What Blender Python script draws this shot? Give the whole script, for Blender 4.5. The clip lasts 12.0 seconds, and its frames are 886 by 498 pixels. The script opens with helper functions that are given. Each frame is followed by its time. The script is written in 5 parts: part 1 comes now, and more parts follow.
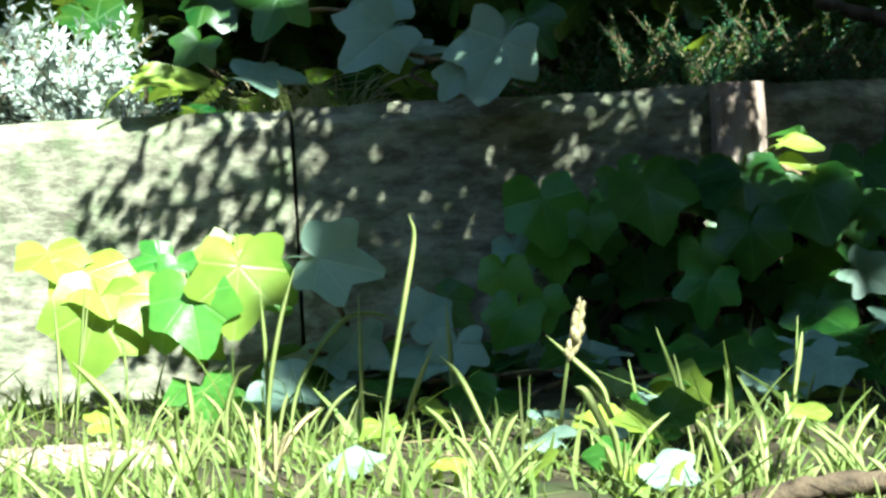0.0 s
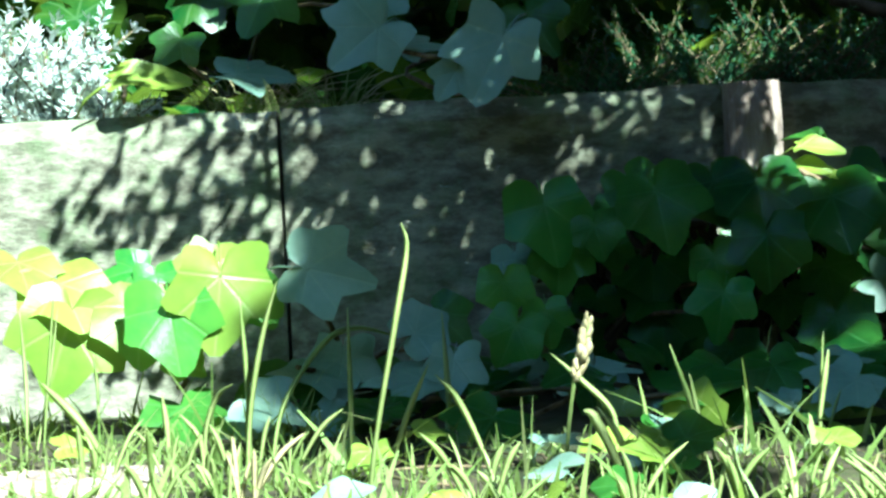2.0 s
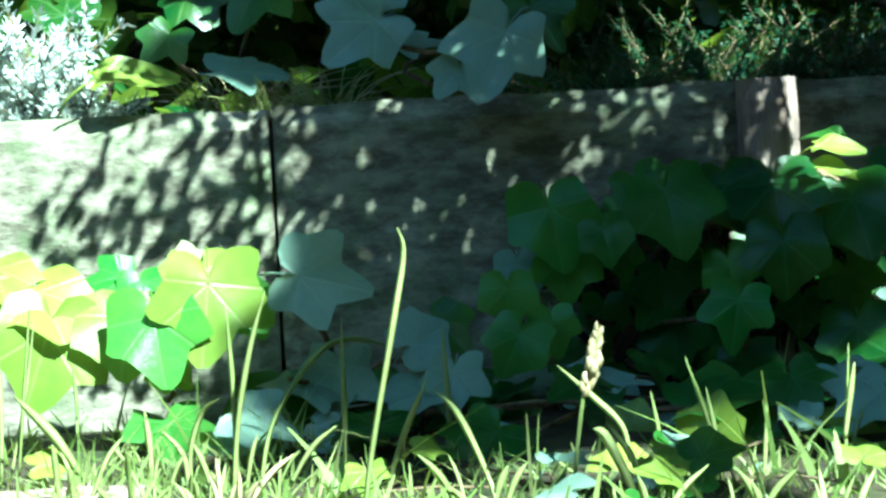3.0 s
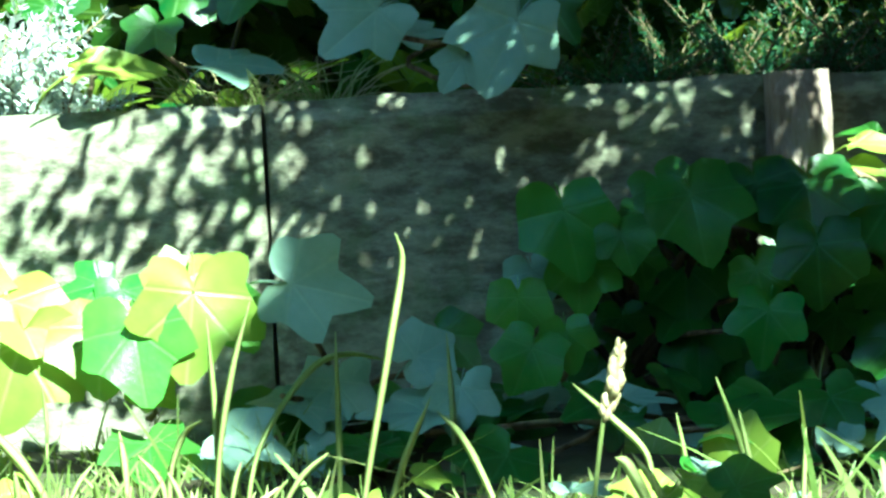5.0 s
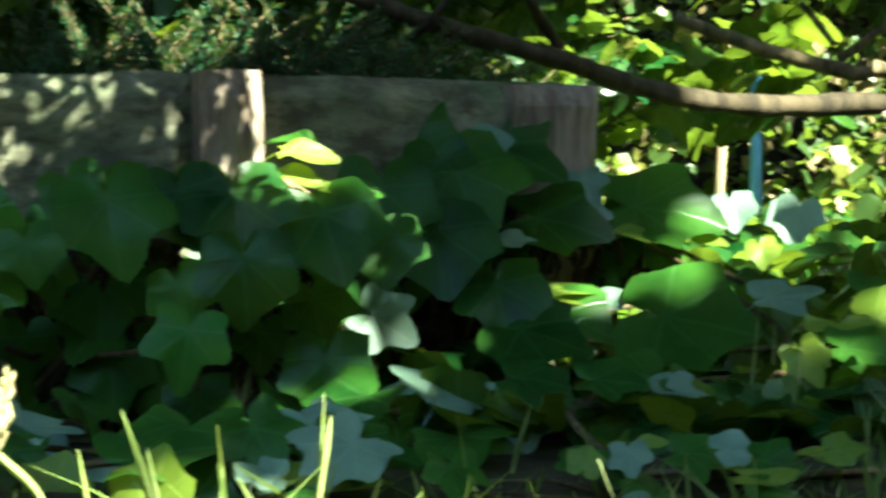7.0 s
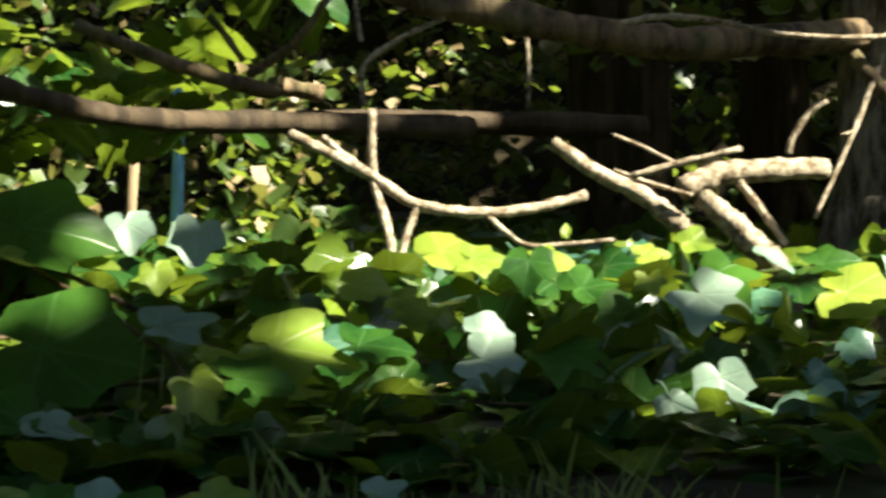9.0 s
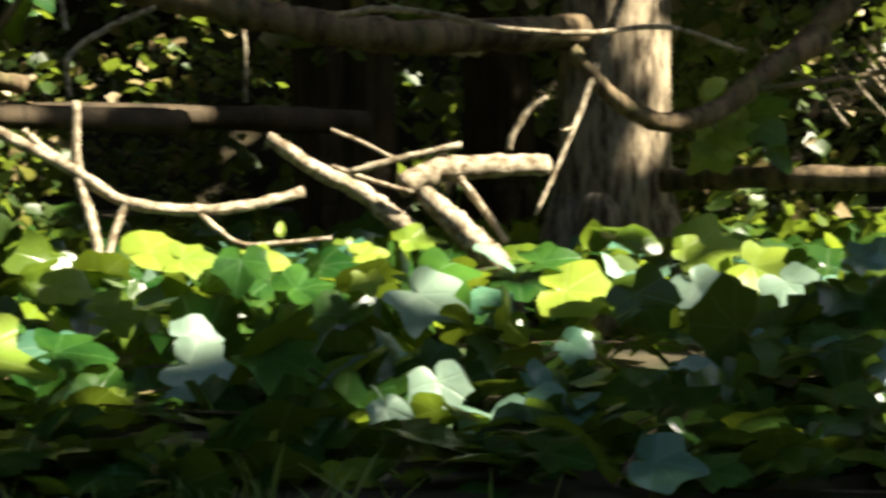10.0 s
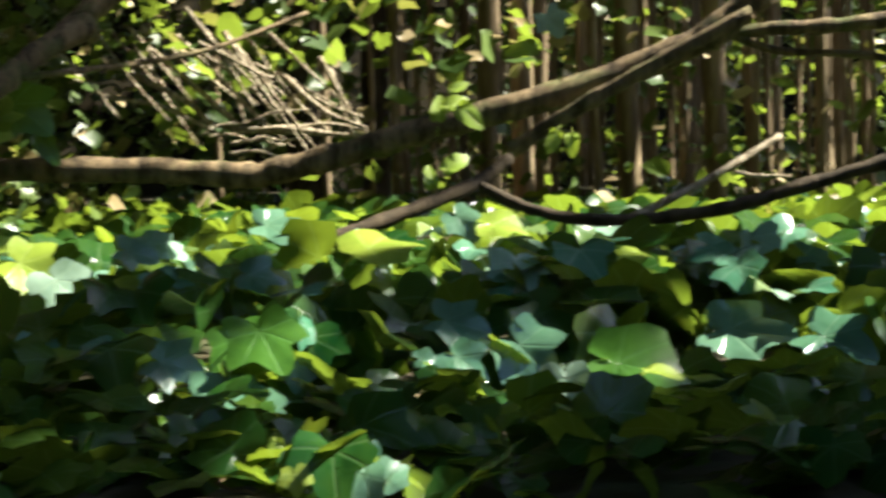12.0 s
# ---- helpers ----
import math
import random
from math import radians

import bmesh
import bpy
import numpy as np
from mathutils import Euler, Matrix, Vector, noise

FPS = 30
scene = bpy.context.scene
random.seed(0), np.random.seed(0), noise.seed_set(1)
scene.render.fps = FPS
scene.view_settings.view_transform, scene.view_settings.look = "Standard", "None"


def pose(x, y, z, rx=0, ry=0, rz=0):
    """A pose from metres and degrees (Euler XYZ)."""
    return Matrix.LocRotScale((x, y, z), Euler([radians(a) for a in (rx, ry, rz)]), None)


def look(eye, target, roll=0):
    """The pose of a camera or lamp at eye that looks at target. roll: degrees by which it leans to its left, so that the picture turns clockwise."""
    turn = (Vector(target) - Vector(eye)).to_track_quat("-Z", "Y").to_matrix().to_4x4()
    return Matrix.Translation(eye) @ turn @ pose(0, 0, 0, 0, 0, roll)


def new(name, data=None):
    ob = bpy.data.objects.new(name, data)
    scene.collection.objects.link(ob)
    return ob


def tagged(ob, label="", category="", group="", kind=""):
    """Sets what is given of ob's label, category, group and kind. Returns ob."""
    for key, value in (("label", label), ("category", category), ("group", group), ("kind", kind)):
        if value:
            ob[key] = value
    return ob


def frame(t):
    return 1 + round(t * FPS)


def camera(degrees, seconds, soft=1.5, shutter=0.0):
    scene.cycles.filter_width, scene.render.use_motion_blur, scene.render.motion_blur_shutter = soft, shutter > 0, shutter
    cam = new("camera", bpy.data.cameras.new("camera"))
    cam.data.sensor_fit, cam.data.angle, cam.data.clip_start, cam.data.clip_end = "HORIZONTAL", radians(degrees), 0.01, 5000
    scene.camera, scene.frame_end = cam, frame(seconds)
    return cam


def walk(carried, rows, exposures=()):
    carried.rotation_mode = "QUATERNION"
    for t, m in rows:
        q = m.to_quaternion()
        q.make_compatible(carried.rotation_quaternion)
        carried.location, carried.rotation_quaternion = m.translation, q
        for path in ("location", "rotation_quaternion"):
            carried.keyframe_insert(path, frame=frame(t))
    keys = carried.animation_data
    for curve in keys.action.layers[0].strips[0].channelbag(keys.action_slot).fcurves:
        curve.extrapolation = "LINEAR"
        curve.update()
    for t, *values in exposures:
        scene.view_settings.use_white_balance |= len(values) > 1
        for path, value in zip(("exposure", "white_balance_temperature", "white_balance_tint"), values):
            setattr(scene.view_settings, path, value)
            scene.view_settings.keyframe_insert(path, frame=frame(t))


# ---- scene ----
def aim(x, y, z, yaw, pitch, roll):
    """A camera pose from its place, its turn to the left of +y, its tilt upwards and its roll."""
    return pose(x, y, z, 0, 0, yaw) @ pose(0, 0, 0, 90 + pitch) @ pose(0, 0, 0, 0, 0, roll)


cam = camera(28, 12.0, soft=2.8, shutter=0.4)
walk(cam, [
    (0, aim(0.0080, -1.0330, 0.1227, 0.67, -1.75, -2.97)),
    (0.5, aim(0.0080, -1.0315, 0.1227, 0.62, -1.78, -3.15)),
    (1, aim(0.0080, -1.0300, 0.1227, 0.65, -1.80, -2.95)),
    (1.5, aim(0.0080, -0.9975, 0.1227, 0.56, -1.69, -3.04)),
    (2, aim(0.0080, -0.9650, 0.1227, 0.57, -1.57, -2.93)),
    (2.5, aim(0.0080, -0.9395, 0.1227, 0.46, -1.51, -3.14)),
    (3, aim(0.0080, -0.9140, 0.1227, 0.59, -1.48, -3.00)),
    (5, aim(0.0090, -0.8400, 0.1227, 0.87, -1.40, -2.95)),
    (5.5, aim(0.0120, -0.8175, 0.1227, -1.81, -1.48, -2.81)),
    (6, aim(0.0150, -0.7950, 0.1227, -7.13, -1.66, -2.11)),
    (6.5, aim(0.0225, -0.7760, 0.1227, -12.26, -1.80, -1.65)),
    (7, aim(0.0300, -0.7570, 0.1227, -17.11, -1.82, -1.04)),
    (7.5, aim(0.0450, -0.7320, 0.1227, -22.71, -1.70, -0.82)),
    (9.5, aim(0.1000, -0.6900, 0.1227, -39.12, -1.48, -0.40)),
    (10, aim(0.1200, -0.6725, 0.1227, -43.84, -1.60, -0.46)),
    (10.5, aim(0.1400, -0.6550, 0.1227, -49.67, -1.65, -0.35)),
    (11, aim(0.1500, -0.6517, 0.1227, -55.94, -1.75, -0.76)),
    (11.5, aim(0.1600, -0.6483, 0.1227, -61.34, -2.17, -1.15)),
    (12, aim(0.1700, -0.6450, 0.1227, -66.81, -2.20, -1.32)),
], exposures=[(0, 3.0, 4900, -5), (3, 3.15, 4350, -16), (5, 3.65, 4550, -25), (5.5, 4.0, 4650, -29), (6, 4.35, 4900, -28), (6.5, 4.4, 5200, -24), (7, 3.75, 5500, -16), (7.5, 2.8, 5600, -6), (9.3, 2.75, 6100, 6), (10.5, 2.8, 6200, 7), (11.5, 2.9, 5900, 5), (12, 2.85, 5800, 5)])

# ---- light ----
SUN = Vector((0.42, -0.62, 0.80)).normalized()
world = bpy.data.worlds.new("sky")
scene.world = world
world.use_nodes = True
sky = world.node_tree.nodes.new("ShaderNodeTexSky")
sky.sky_type, sky.sun_disc = "NISHITA", False
sky.sun_elevation = math.asin(SUN.z)
sky.sun_rotation = math.atan2(SUN.x, SUN.y)
world.node_tree.nodes["Background"].inputs[1].default_value = 0.10
world.node_tree.links.new(sky.outputs[0], world.node_tree.nodes["Background"].inputs[0])
sun = new("sun", bpy.data.lights.new("sun", "SUN"))
sun.data.energy, sun.data.angle, sun.data.color = 5.0, radians(0.55), (1.0, 0.87, 0.66)
sun.matrix_world = look(SUN * 6, (0, 0, 0))


# ---- materials ----
def shader(name):
    m = bpy.data.materials.new(name)
    m.use_nodes = True
    t = m.node_tree
    return m, t, t.nodes["Principled BSDF"], t.nodes["Material Output"]


def node(t, kind, **kw):
    n = t.nodes.new("ShaderNode" + kind)
    for k, v in kw.items():
        if k == "op":
            n.operation = v
        else:
            n.inputs[k].default_value = v
    return n


def math_node(t, op, a, b=None):
    n = t.nodes.new("ShaderNodeMath")
    n.operation = op
    for i, v in enumerate((a, b)):
        if v is None:
            continue
        if isinstance(v, (int, float)):
            n.inputs[i].default_value = v
        else:
            t.links.new(v, n.inputs[i])
    return n.outputs[0]


def ramp(t, fac, stops):
    n = t.nodes.new("ShaderNodeValToRGB")
    while len(n.color_ramp.elements) < len(stops):
        n.color_ramp.elements.new(0.5)
    for e, (p, c) in zip(n.color_ramp.elements, stops):
        e.position, e.color = p, (*c, 1)
    t.links.new(fac, n.inputs[0])
    return n.outputs[0]


def mix(t, fac, a, b, how="MIX"):
    n = t.nodes.new("ShaderNodeMix")
    n.data_type, n.blend_type = "RGBA", how
    for slot, v in ((0, fac), (6, a), (7, b)):
        if isinstance(v, (int, float)):
            n.inputs[slot].default_value = v
        elif isinstance(v, tuple):
            n.inputs[slot].default_value = (*v, 1)
        else:
            t.links.new(v, n.inputs[slot])
    return n.outputs[2]


def noise_at(t, scale, detail=4, rough=0.6, coord="Object", stretch=None):
    c = t.nodes.new("ShaderNodeTexCoord").outputs[coord]
    if stretch:
        mp = t.nodes.new("ShaderNodeMapping")
        mp.inputs["Scale"].default_value = stretch
        t.links.new(c, mp.inputs[0])
        c = mp.outputs[0]
    n = node(t, "TexNoise", Scale=scale, Detail=detail, Roughness=rough)
    t.links.new(c, n.inputs["Vector"])
    return n.outputs[0]


def bump(t, bsdf, height, strength, distance=0.002):
    n = node(t, "Bump", Strength=strength, Distance=distance)
    t.links.new(height, n.inputs["Height"])
    t.links.new(n.outputs[0], bsdf.inputs["Normal"])


def leafy(name, dark, light, vein, gloss=0.4, through_light=0.45, veins=True, island=False, spec=0.32):
    """A leaf: waxy upper skin, light shining through, pale veins along the midrib and the lobes."""
    m, t, b, out = shader(name)
    if island:
        rnd = math_node(t, "POWER", t.nodes.new("ShaderNodeNewGeometry").outputs["Random Per Island"], 4.0)
    else:
        rnd = t.nodes.new("ShaderNodeObjectInfo").outputs["Random"]
    big = ramp(t, noise_at(t, 1.6 if veins and not island else 28, 4, 0.65), [(0.3, (0, 0, 0)), (0.7, (1, 1, 1))])
    col = mix(t, math_node(t, "ADD", math_node(t, "MULTIPLY", rnd, 0.8 if island else 0.5), math_node(t, "MULTIPLY", big, 0.2 if island else 0.5)), dark, light)
    fine = noise_at(t, 9 if veins and not island else 260, 4, 0.75)
    col = mix(t, math_node(t, "MULTIPLY", fine, 0.5), col, dark)
    spots = ramp(t, noise_at(t, 3.4 if veins and not island else 75, 5, 0.75), [(0.66, (0, 0, 0)), (0.74, (1, 1, 1))])
    col = mix(t, math_node(t, "MULTIPLY", spots, 0.2), col, (0.16, 0.11, 0.04))
    relief = fine
    if veins:
        uv = t.nodes.new("ShaderNodeUVMap")
        sep = t.nodes.new("ShaderNodeSeparateXYZ")
        t.links.new(uv.outputs[0], sep.inputs[0])
        u = math_node(t, "ABSOLUTE", sep.outputs[0])
        v = sep.outputs[1]
        near = u
        for a in (0.75, 1.55):
            d = math_node(t, "ABSOLUTE", math_node(t, "SUBTRACT", math_node(t, "MULTIPLY", u, math.cos(a)), math_node(t, "MULTIPLY", v, math.sin(a))))
            near = math_node(t, "MINIMUM", near, d)
        line = ramp(t, near, [(0.006, (1, 1, 1)), (0.028, (0, 0, 0))])
        col = mix(t, math_node(t, "MULTIPLY", line, 0.17), col, vein)
        relief = math_node(t, "SUBTRACT", fine, line)
    t.links.new(col, b.inputs["Base Color"])
    b.inputs["Roughness"].default_value = gloss
    b.inputs["Specular IOR Level"].default_value = spec
    bump(t, b, relief, 0.35, 0.0008)
    tr = t.nodes.new("ShaderNodeBsdfTranslucent")
    t.links.new(mix(t, 0.40, col, (0.30, 0.38, 0.02)), tr.inputs["Color"])
    mx = node(t, "MixShader", Fac=through_light)
    t.links.new(b.outputs[0], mx.inputs[1])
    t.links.new(tr.outputs[0], mx.inputs[2])
    t.links.new(mx.outputs[0], out.inputs["Surface"])
    return m


def barky(name, dark, light, scale=40, stretch=(1, 1, 0.2), strength=0.8, rough=0.85, moss=None):
    m, t, b, out = shader(name)
    n1 = noise_at(t, scale, 6, 0.7, stretch=stretch)
    n2 = noise_at(t, scale * 0.22, 3, 0.6)
    col = mix(t, ramp(t, n1, [(0.40, (0, 0, 0)), (0.60, (1, 1, 1))]), dark, light)
    col = mix(t, math_node(t, "MULTIPLY", n2, 0.6), col, tuple(c * 0.55 for c in dark))
    if moss:
        col = mix(t, math_node(t, "MULTIPLY", ramp(t, noise_at(t, scale * 0.35, 5, 0.7), [(0.5, (0, 0, 0)), (0.68, (1, 1, 1))]), 0.6), col, moss)
    t.links.new(col, b.inputs["Base Color"])
    b.inputs["Roughness"].default_value = rough
    b.inputs["Specular IOR Level"].default_value = 0.15
    bump(t, b, n1, strength, 0.004)
    return m


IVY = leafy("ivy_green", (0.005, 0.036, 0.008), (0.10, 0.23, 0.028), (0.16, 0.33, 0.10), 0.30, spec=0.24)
# Pale ivy; on carpet leaves the tint stands in for glints and sky sheen.
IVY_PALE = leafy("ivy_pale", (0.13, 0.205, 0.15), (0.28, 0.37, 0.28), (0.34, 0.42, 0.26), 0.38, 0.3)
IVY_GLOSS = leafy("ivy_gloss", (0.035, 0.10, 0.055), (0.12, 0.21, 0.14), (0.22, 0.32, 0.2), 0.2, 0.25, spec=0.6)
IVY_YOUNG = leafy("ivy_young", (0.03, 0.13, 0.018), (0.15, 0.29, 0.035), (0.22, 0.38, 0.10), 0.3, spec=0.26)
# Lit copy of the ivy: sun through the leaf is put into its yellow.
IVY_SUN_YELLOW = leafy("ivy_sun_yellow", (0.12, 0.20, 0.022), (0.30, 0.36, 0.045), (0.42, 0.46, 0.18), 0.38, 0.42)
IVY_MASS = leafy("ivy_cover", (0.004, 0.042, 0.010), (0.20, 0.27, 0.016), (0.22, 0.32, 0.14), 0.24, 0.42, island=True)
# Sky sheen put into the base colour of scattered carpet leaves.
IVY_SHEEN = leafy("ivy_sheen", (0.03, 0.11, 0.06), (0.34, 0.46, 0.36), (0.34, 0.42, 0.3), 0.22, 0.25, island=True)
# Dull, nearly opaque leaf for the unseen foliage that blocks sun and sky.
BLOCKER_LEAF = leafy("blocker_leaf", (0.02, 0.04, 0.012), (0.05, 0.08, 0.02), (0.2, 0.3, 0.1), 0.5, 0.12, veins=False, island=True)
WOODS_LEAF = leafy("woods_leaf", (0.03, 0.06, 0.015), (0.16, 0.22, 0.05), (0.2, 0.3, 0.1), 0.4, 0.5, veins=False, island=True)
GRASS = leafy("grass_green", (0.15, 0.21, 0.04), (0.48, 0.50, 0.20), (0.3, 0.3, 0.1), 0.5, 0.4, veins=False)
LAWN = leafy("lawn_green", (0.11, 0.17, 0.03), (0.46, 0.47, 0.19), (0.3, 0.3, 0.1), 0.5, 0.4, veins=False, island=True)
STRAW = leafy("straw", (0.30, 0.24, 0.11), (0.55, 0.47, 0.26), (0.4, 0.3, 0.2), 0.6, 0.25, veins=False)
SILVER = leafy("silver_foliage", (0.42, 0.47, 0.43), (0.66, 0.70, 0.66), (0.6, 0.6, 0.6), 0.6, 0.25, veins=False, island=True)
NEEDLE = leafy("dark_needles", (0.012, 0.045, 0.018), (0.05, 0.12, 0.04), (0.1, 0.2, 0.1), 0.45, 0.3, veins=False, island=True)
# Near-black copy of the bark, with shade put into its colour.
SHADE_BARK = barky("shade_bark", (0.022, 0.016, 0.010), (0.075, 0.055, 0.032), 55, (1, 1, 0.15), 0.9)
TRUNK_BARK = barky("trunk_bark", (0.05, 0.035, 0.02), (0.42, 0.34, 0.23), 90, (1, 1, 0.25), 1.0)
# Bark toned down for boughs in shade; the trunk's own bark keeps the lit tone.
BARK = barky("bark", (0.04, 0.028, 0.016), (0.22, 0.16, 0.09), 70, (1, 1, 0.2), 1.0, moss=(0.07, 0.09, 0.025))
DEAD_WOOD = barky("dead_wood", (0.13, 0.095, 0.055), (0.58, 0.50, 0.37), 130, (1, 1, 1), 1.0, moss=(0.10, 0.078, 0.042))
CANE = barky("cane", (0.13, 0.095, 0.055), (0.40, 0.31, 0.19), 30, (1, 1, 0.1), 0.3)
BOARD = barky("weathered_board", (0.095, 0.088, 0.062), (0.30, 0.29, 0.205), 75, (0.45, 1, 1), 0.7, moss=(0.09, 0.135, 0.05))
POST = barky("weathered_post", (0.16, 0.115, 0.09), (0.36, 0.29, 0.24), 80, (1, 1, 0.2), 0.5)
SOIL = barky("soil", (0.030, 0.022, 0.014), (0.10, 0.072, 0.045), 60, (1, 1, 1), 1.0)
# Near-black base stands in for the deep shade of the distant woods.
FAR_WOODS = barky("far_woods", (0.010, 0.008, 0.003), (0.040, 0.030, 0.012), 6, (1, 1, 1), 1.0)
GROUND = barky("leaf_litter", (0.018, 0.016, 0.009), (0.062, 0.05, 0.028), 18, (1, 1, 1), 1.0, moss=(0.03, 0.055, 0.012))


# ---- building helpers ----
def mesh_of(name, verts, faces, material, smooth=True, uvs=None):
    me = bpy.data.meshes.new(name)
    me.from_pydata([tuple(v) for v in verts], [], faces)
    me.materials.append(material)
    if uvs is not None:
        layer = me.uv_layers.new(name="UVMap")
        idx = np.empty(len(me.loops), dtype=np.int32)
        me.loops.foreach_get("vertex_index", idx)
        layer.data.foreach_set("uv", np.asarray(uvs, dtype=np.float32)[idx].ravel())
    if smooth:
        me.polygons.foreach_set("use_smooth", [True] * len(me.polygons))
    me.update()
    return me


def part(name, me, parent, m=None, label=""):
    ob = new(name, me)
    ob.parent = parent
    if m is not None:
        ob.matrix_basis = m
    if label:
        ob["label"] = label
    return ob


def tube(points, radii, sides=8, bumpy=0.0, rng=None):
    """A round stem through the points, with closed ends."""
    pts = [Vector(p) for p in points]
    verts, faces = [], []
    side = None
    for i, p in enumerate(pts):
        d = (pts[min(i + 1, len(pts) - 1)] - pts[max(i - 1, 0)]).normalized()
        if side is None:
            side = d.orthogonal().normalized()
        side = (side - d * side.dot(d)).normalized()
        up = d.cross(side)
        for k in range(sides):
            a = 2 * math.pi * k / sides
            r = radii[i] * (1 + (rng.uniform(-bumpy, bumpy) if rng else 0))
            verts.append(p + side * (r * math.cos(a)) + up * (r * math.sin(a)))
    for i in range(len(pts) - 1):
        for k in range(sides):
            a, b = i * sides + k, i * sides + (k + 1) % sides
            faces.append((a, b, b + sides, a + sides))
    faces.append(tuple(reversed(range(sides))))
    faces.append(tuple(range((len(pts) - 1) * sides, len(pts) * sides)))
    return verts, faces


def bent(points, steps=5, jitter=0.0, rng=None):
    """A smooth line through a few points (Catmull-Rom), slightly uneven."""
    p = [Vector(q) for q in points]
    p = [p[0] * 2 - p[1]] + p + [p[-1] * 2 - p[-2]]
    out = []
    for i in range(1, len(p) - 2):
        for s in range(steps):
            u = s / steps
            q = 0.5 * ((2 * p[i]) + (p[i + 1] - p[i - 1]) * u + (2 * p[i - 1] - 5 * p[i] + 4 * p[i + 1] - p[i + 2]) * u * u + (3 * p[i] - p[i - 1] - 3 * p[i + 1] + p[i + 2]) * u ** 3)
            if jitter and rng:
                q = q + Vector([rng.uniform(-jitter, jitter) for _ in range(3)])
            out.append(q)
    out.append(p[-2])
    return out


def outline(rng, lobed, oval=False, n=44):
    """The rim of a leaf as angles from its tip and lengths from the stalk, lobe by lobe with straight-edged points."""
    if oval:
        half = [(0, 0.95), (22, 0.66), (55, 0.36), (90, 0.26), (125, 0.22), (160, 0.16), (180, 0.05)]
    elif lobed:
        half = [(0, 0.98), (14, 0.80), (34, 0.56), (47, 0.66), (60, 0.80), (72, 0.64), (96, 0.48), (112, 0.54), (126, 0.58), (146, 0.42), (166, 0.27), (180, 0.07)]
    else:
        half = [(0, 0.94), (12, 0.80), (34, 0.62), (46, 0.68), (58, 0.78), (72, 0.66), (98, 0.54), (122, 0.60), (148, 0.46), (166, 0.33), (180, 0.10)]
    rim = {}
    for side in (-1, 1):
        grow = rng.uniform(0.9, 1.1)
        pull = rng.uniform(-5, 5)
        for a, r in half:
            wobble = rng.uniform(0.94, 1.06) if 0 < a < 180 else 1.0
            rim[radians(side * (a + (pull if 0 < a < 180 else 0)))] = r * wobble * (grow if 20 < a < 170 else 1.0)
    keys = sorted(rim)
    corners = [(math.sin(a) * rim[a], math.cos(a) * rim[a]) for a in keys]
    spokes = []
    for k in range(n):
        a = -math.pi + 2 * math.pi * (k + 0.5) / n
        i = max(j for j in range(len(keys)) if keys[j] <= a or j == 0)
        i = min(i, len(keys) - 2)
        (x0, y0), (x1, y1) = corners[i], corners[i + 1]
        den = (x1 - x0) * math.cos(a) - (y1 - y0) * math.sin(a)
        u = 0.5 if abs(den) < 1e-9 else (y0 * math.sin(a) - x0 * math.cos(a)) / den
        u = min(1.0, max(0.0, u))
        spokes.append((a, math.hypot(x0 + (x1 - x0) * u, y0 + (y1 - y0) * u)))
    return spokes


def leaf_shape(seed, lobed=True, cup=0.18, oval=False):
    """An ivy leaf of length 1, stalk at the origin, tip along +y, upper side +z: points, faces and flat coordinates."""
    rng = random.Random(seed)
    n, rings = 44, (0.0, 0.4, 0.75, 1.0)
    spokes = outline(rng, lobed, oval, n)
    wave = rng.uniform(0, 6.28)
    twist, droop = rng.uniform(-0.12, 0.12), rng.uniform(0.08, 0.34)

    def height(x, y, r):
        return cup * abs(x) ** 1.25 - droop * max(0, y) ** 2 * 0.75 - 0.42 * max(0, abs(x) - 0.38) ** 1.5 + twist * x * y + 0.065 * r * r * math.sin(3 * math.atan2(x, y) + wave)

    verts, uvs, faces = [(0, 0, 0)], [(0, 0)], []
    for s in rings[1:]:
        for a, r in spokes:
            x, y = math.sin(a) * r * s, math.cos(a) * r * s
            verts.append((x, y, height(x, y, s)))
            uvs.append((x, y))
    for k in range(n):
        faces.append((0, 1 + (k + 1) % n, 1 + k))
        for i in range(len(rings) - 2):
            a, b = 1 + i * n + k, 1 + i * n + (k + 1) % n
            faces.append((a, b, b + n, a + n))
    # a short stalk that bends away behind the leaf
    base = len(verts)
    stalk, rows = tube([(0, 0.02, -0.005), (0, -0.18, -0.06), (0, -0.36, -0.2), (0, -0.48, -0.42)], [0.018, 0.017, 0.016, 0.015], 4)
    verts += [tuple(v) for v in stalk]
    uvs += [(0.3, 0.3)] * len(stalk)
    faces += [tuple(base + i for i in f) for f in rows]
    return verts, faces, uvs


SHAPES = {"lobed": [leaf_shape(s, True) for s in range(5)], "round": [leaf_shape(s + 20, False, 0.12) for s in range(5)], "oval": [leaf_shape(s + 40, False, 0.2, True) for s in range(3)]}
MATS = {"g": IVY, "p": IVY_PALE, "y": IVY_SUN_YELLOW, "s": IVY_GLOSS, "m": IVY_YOUNG}
LEAVES = {(k, m, i): mesh_of("leaf", *s[:2], MATS[m], True, s[2]) for k, group in SHAPES.items() for m in MATS for i, s in enumerate(group)}


def leaf_pose(x, y, z, size, turn, lean, face):
    """A leaf that hangs like a sign facing -y, its tip turned clockwise from straight up, then leaned back until it lies flat at 90, then swung about the vertical."""
    m = Matrix.Translation((x, y, z)) @ pose(0, 0, 0, 0, 0, face) @ pose(0, 0, 0, -lean) @ pose(0, 0, 0, 0, turn) @ pose(0, 0, 0, 90)
    return m @ Matrix.Scale(size, 4)


BIG_LEAVES = []


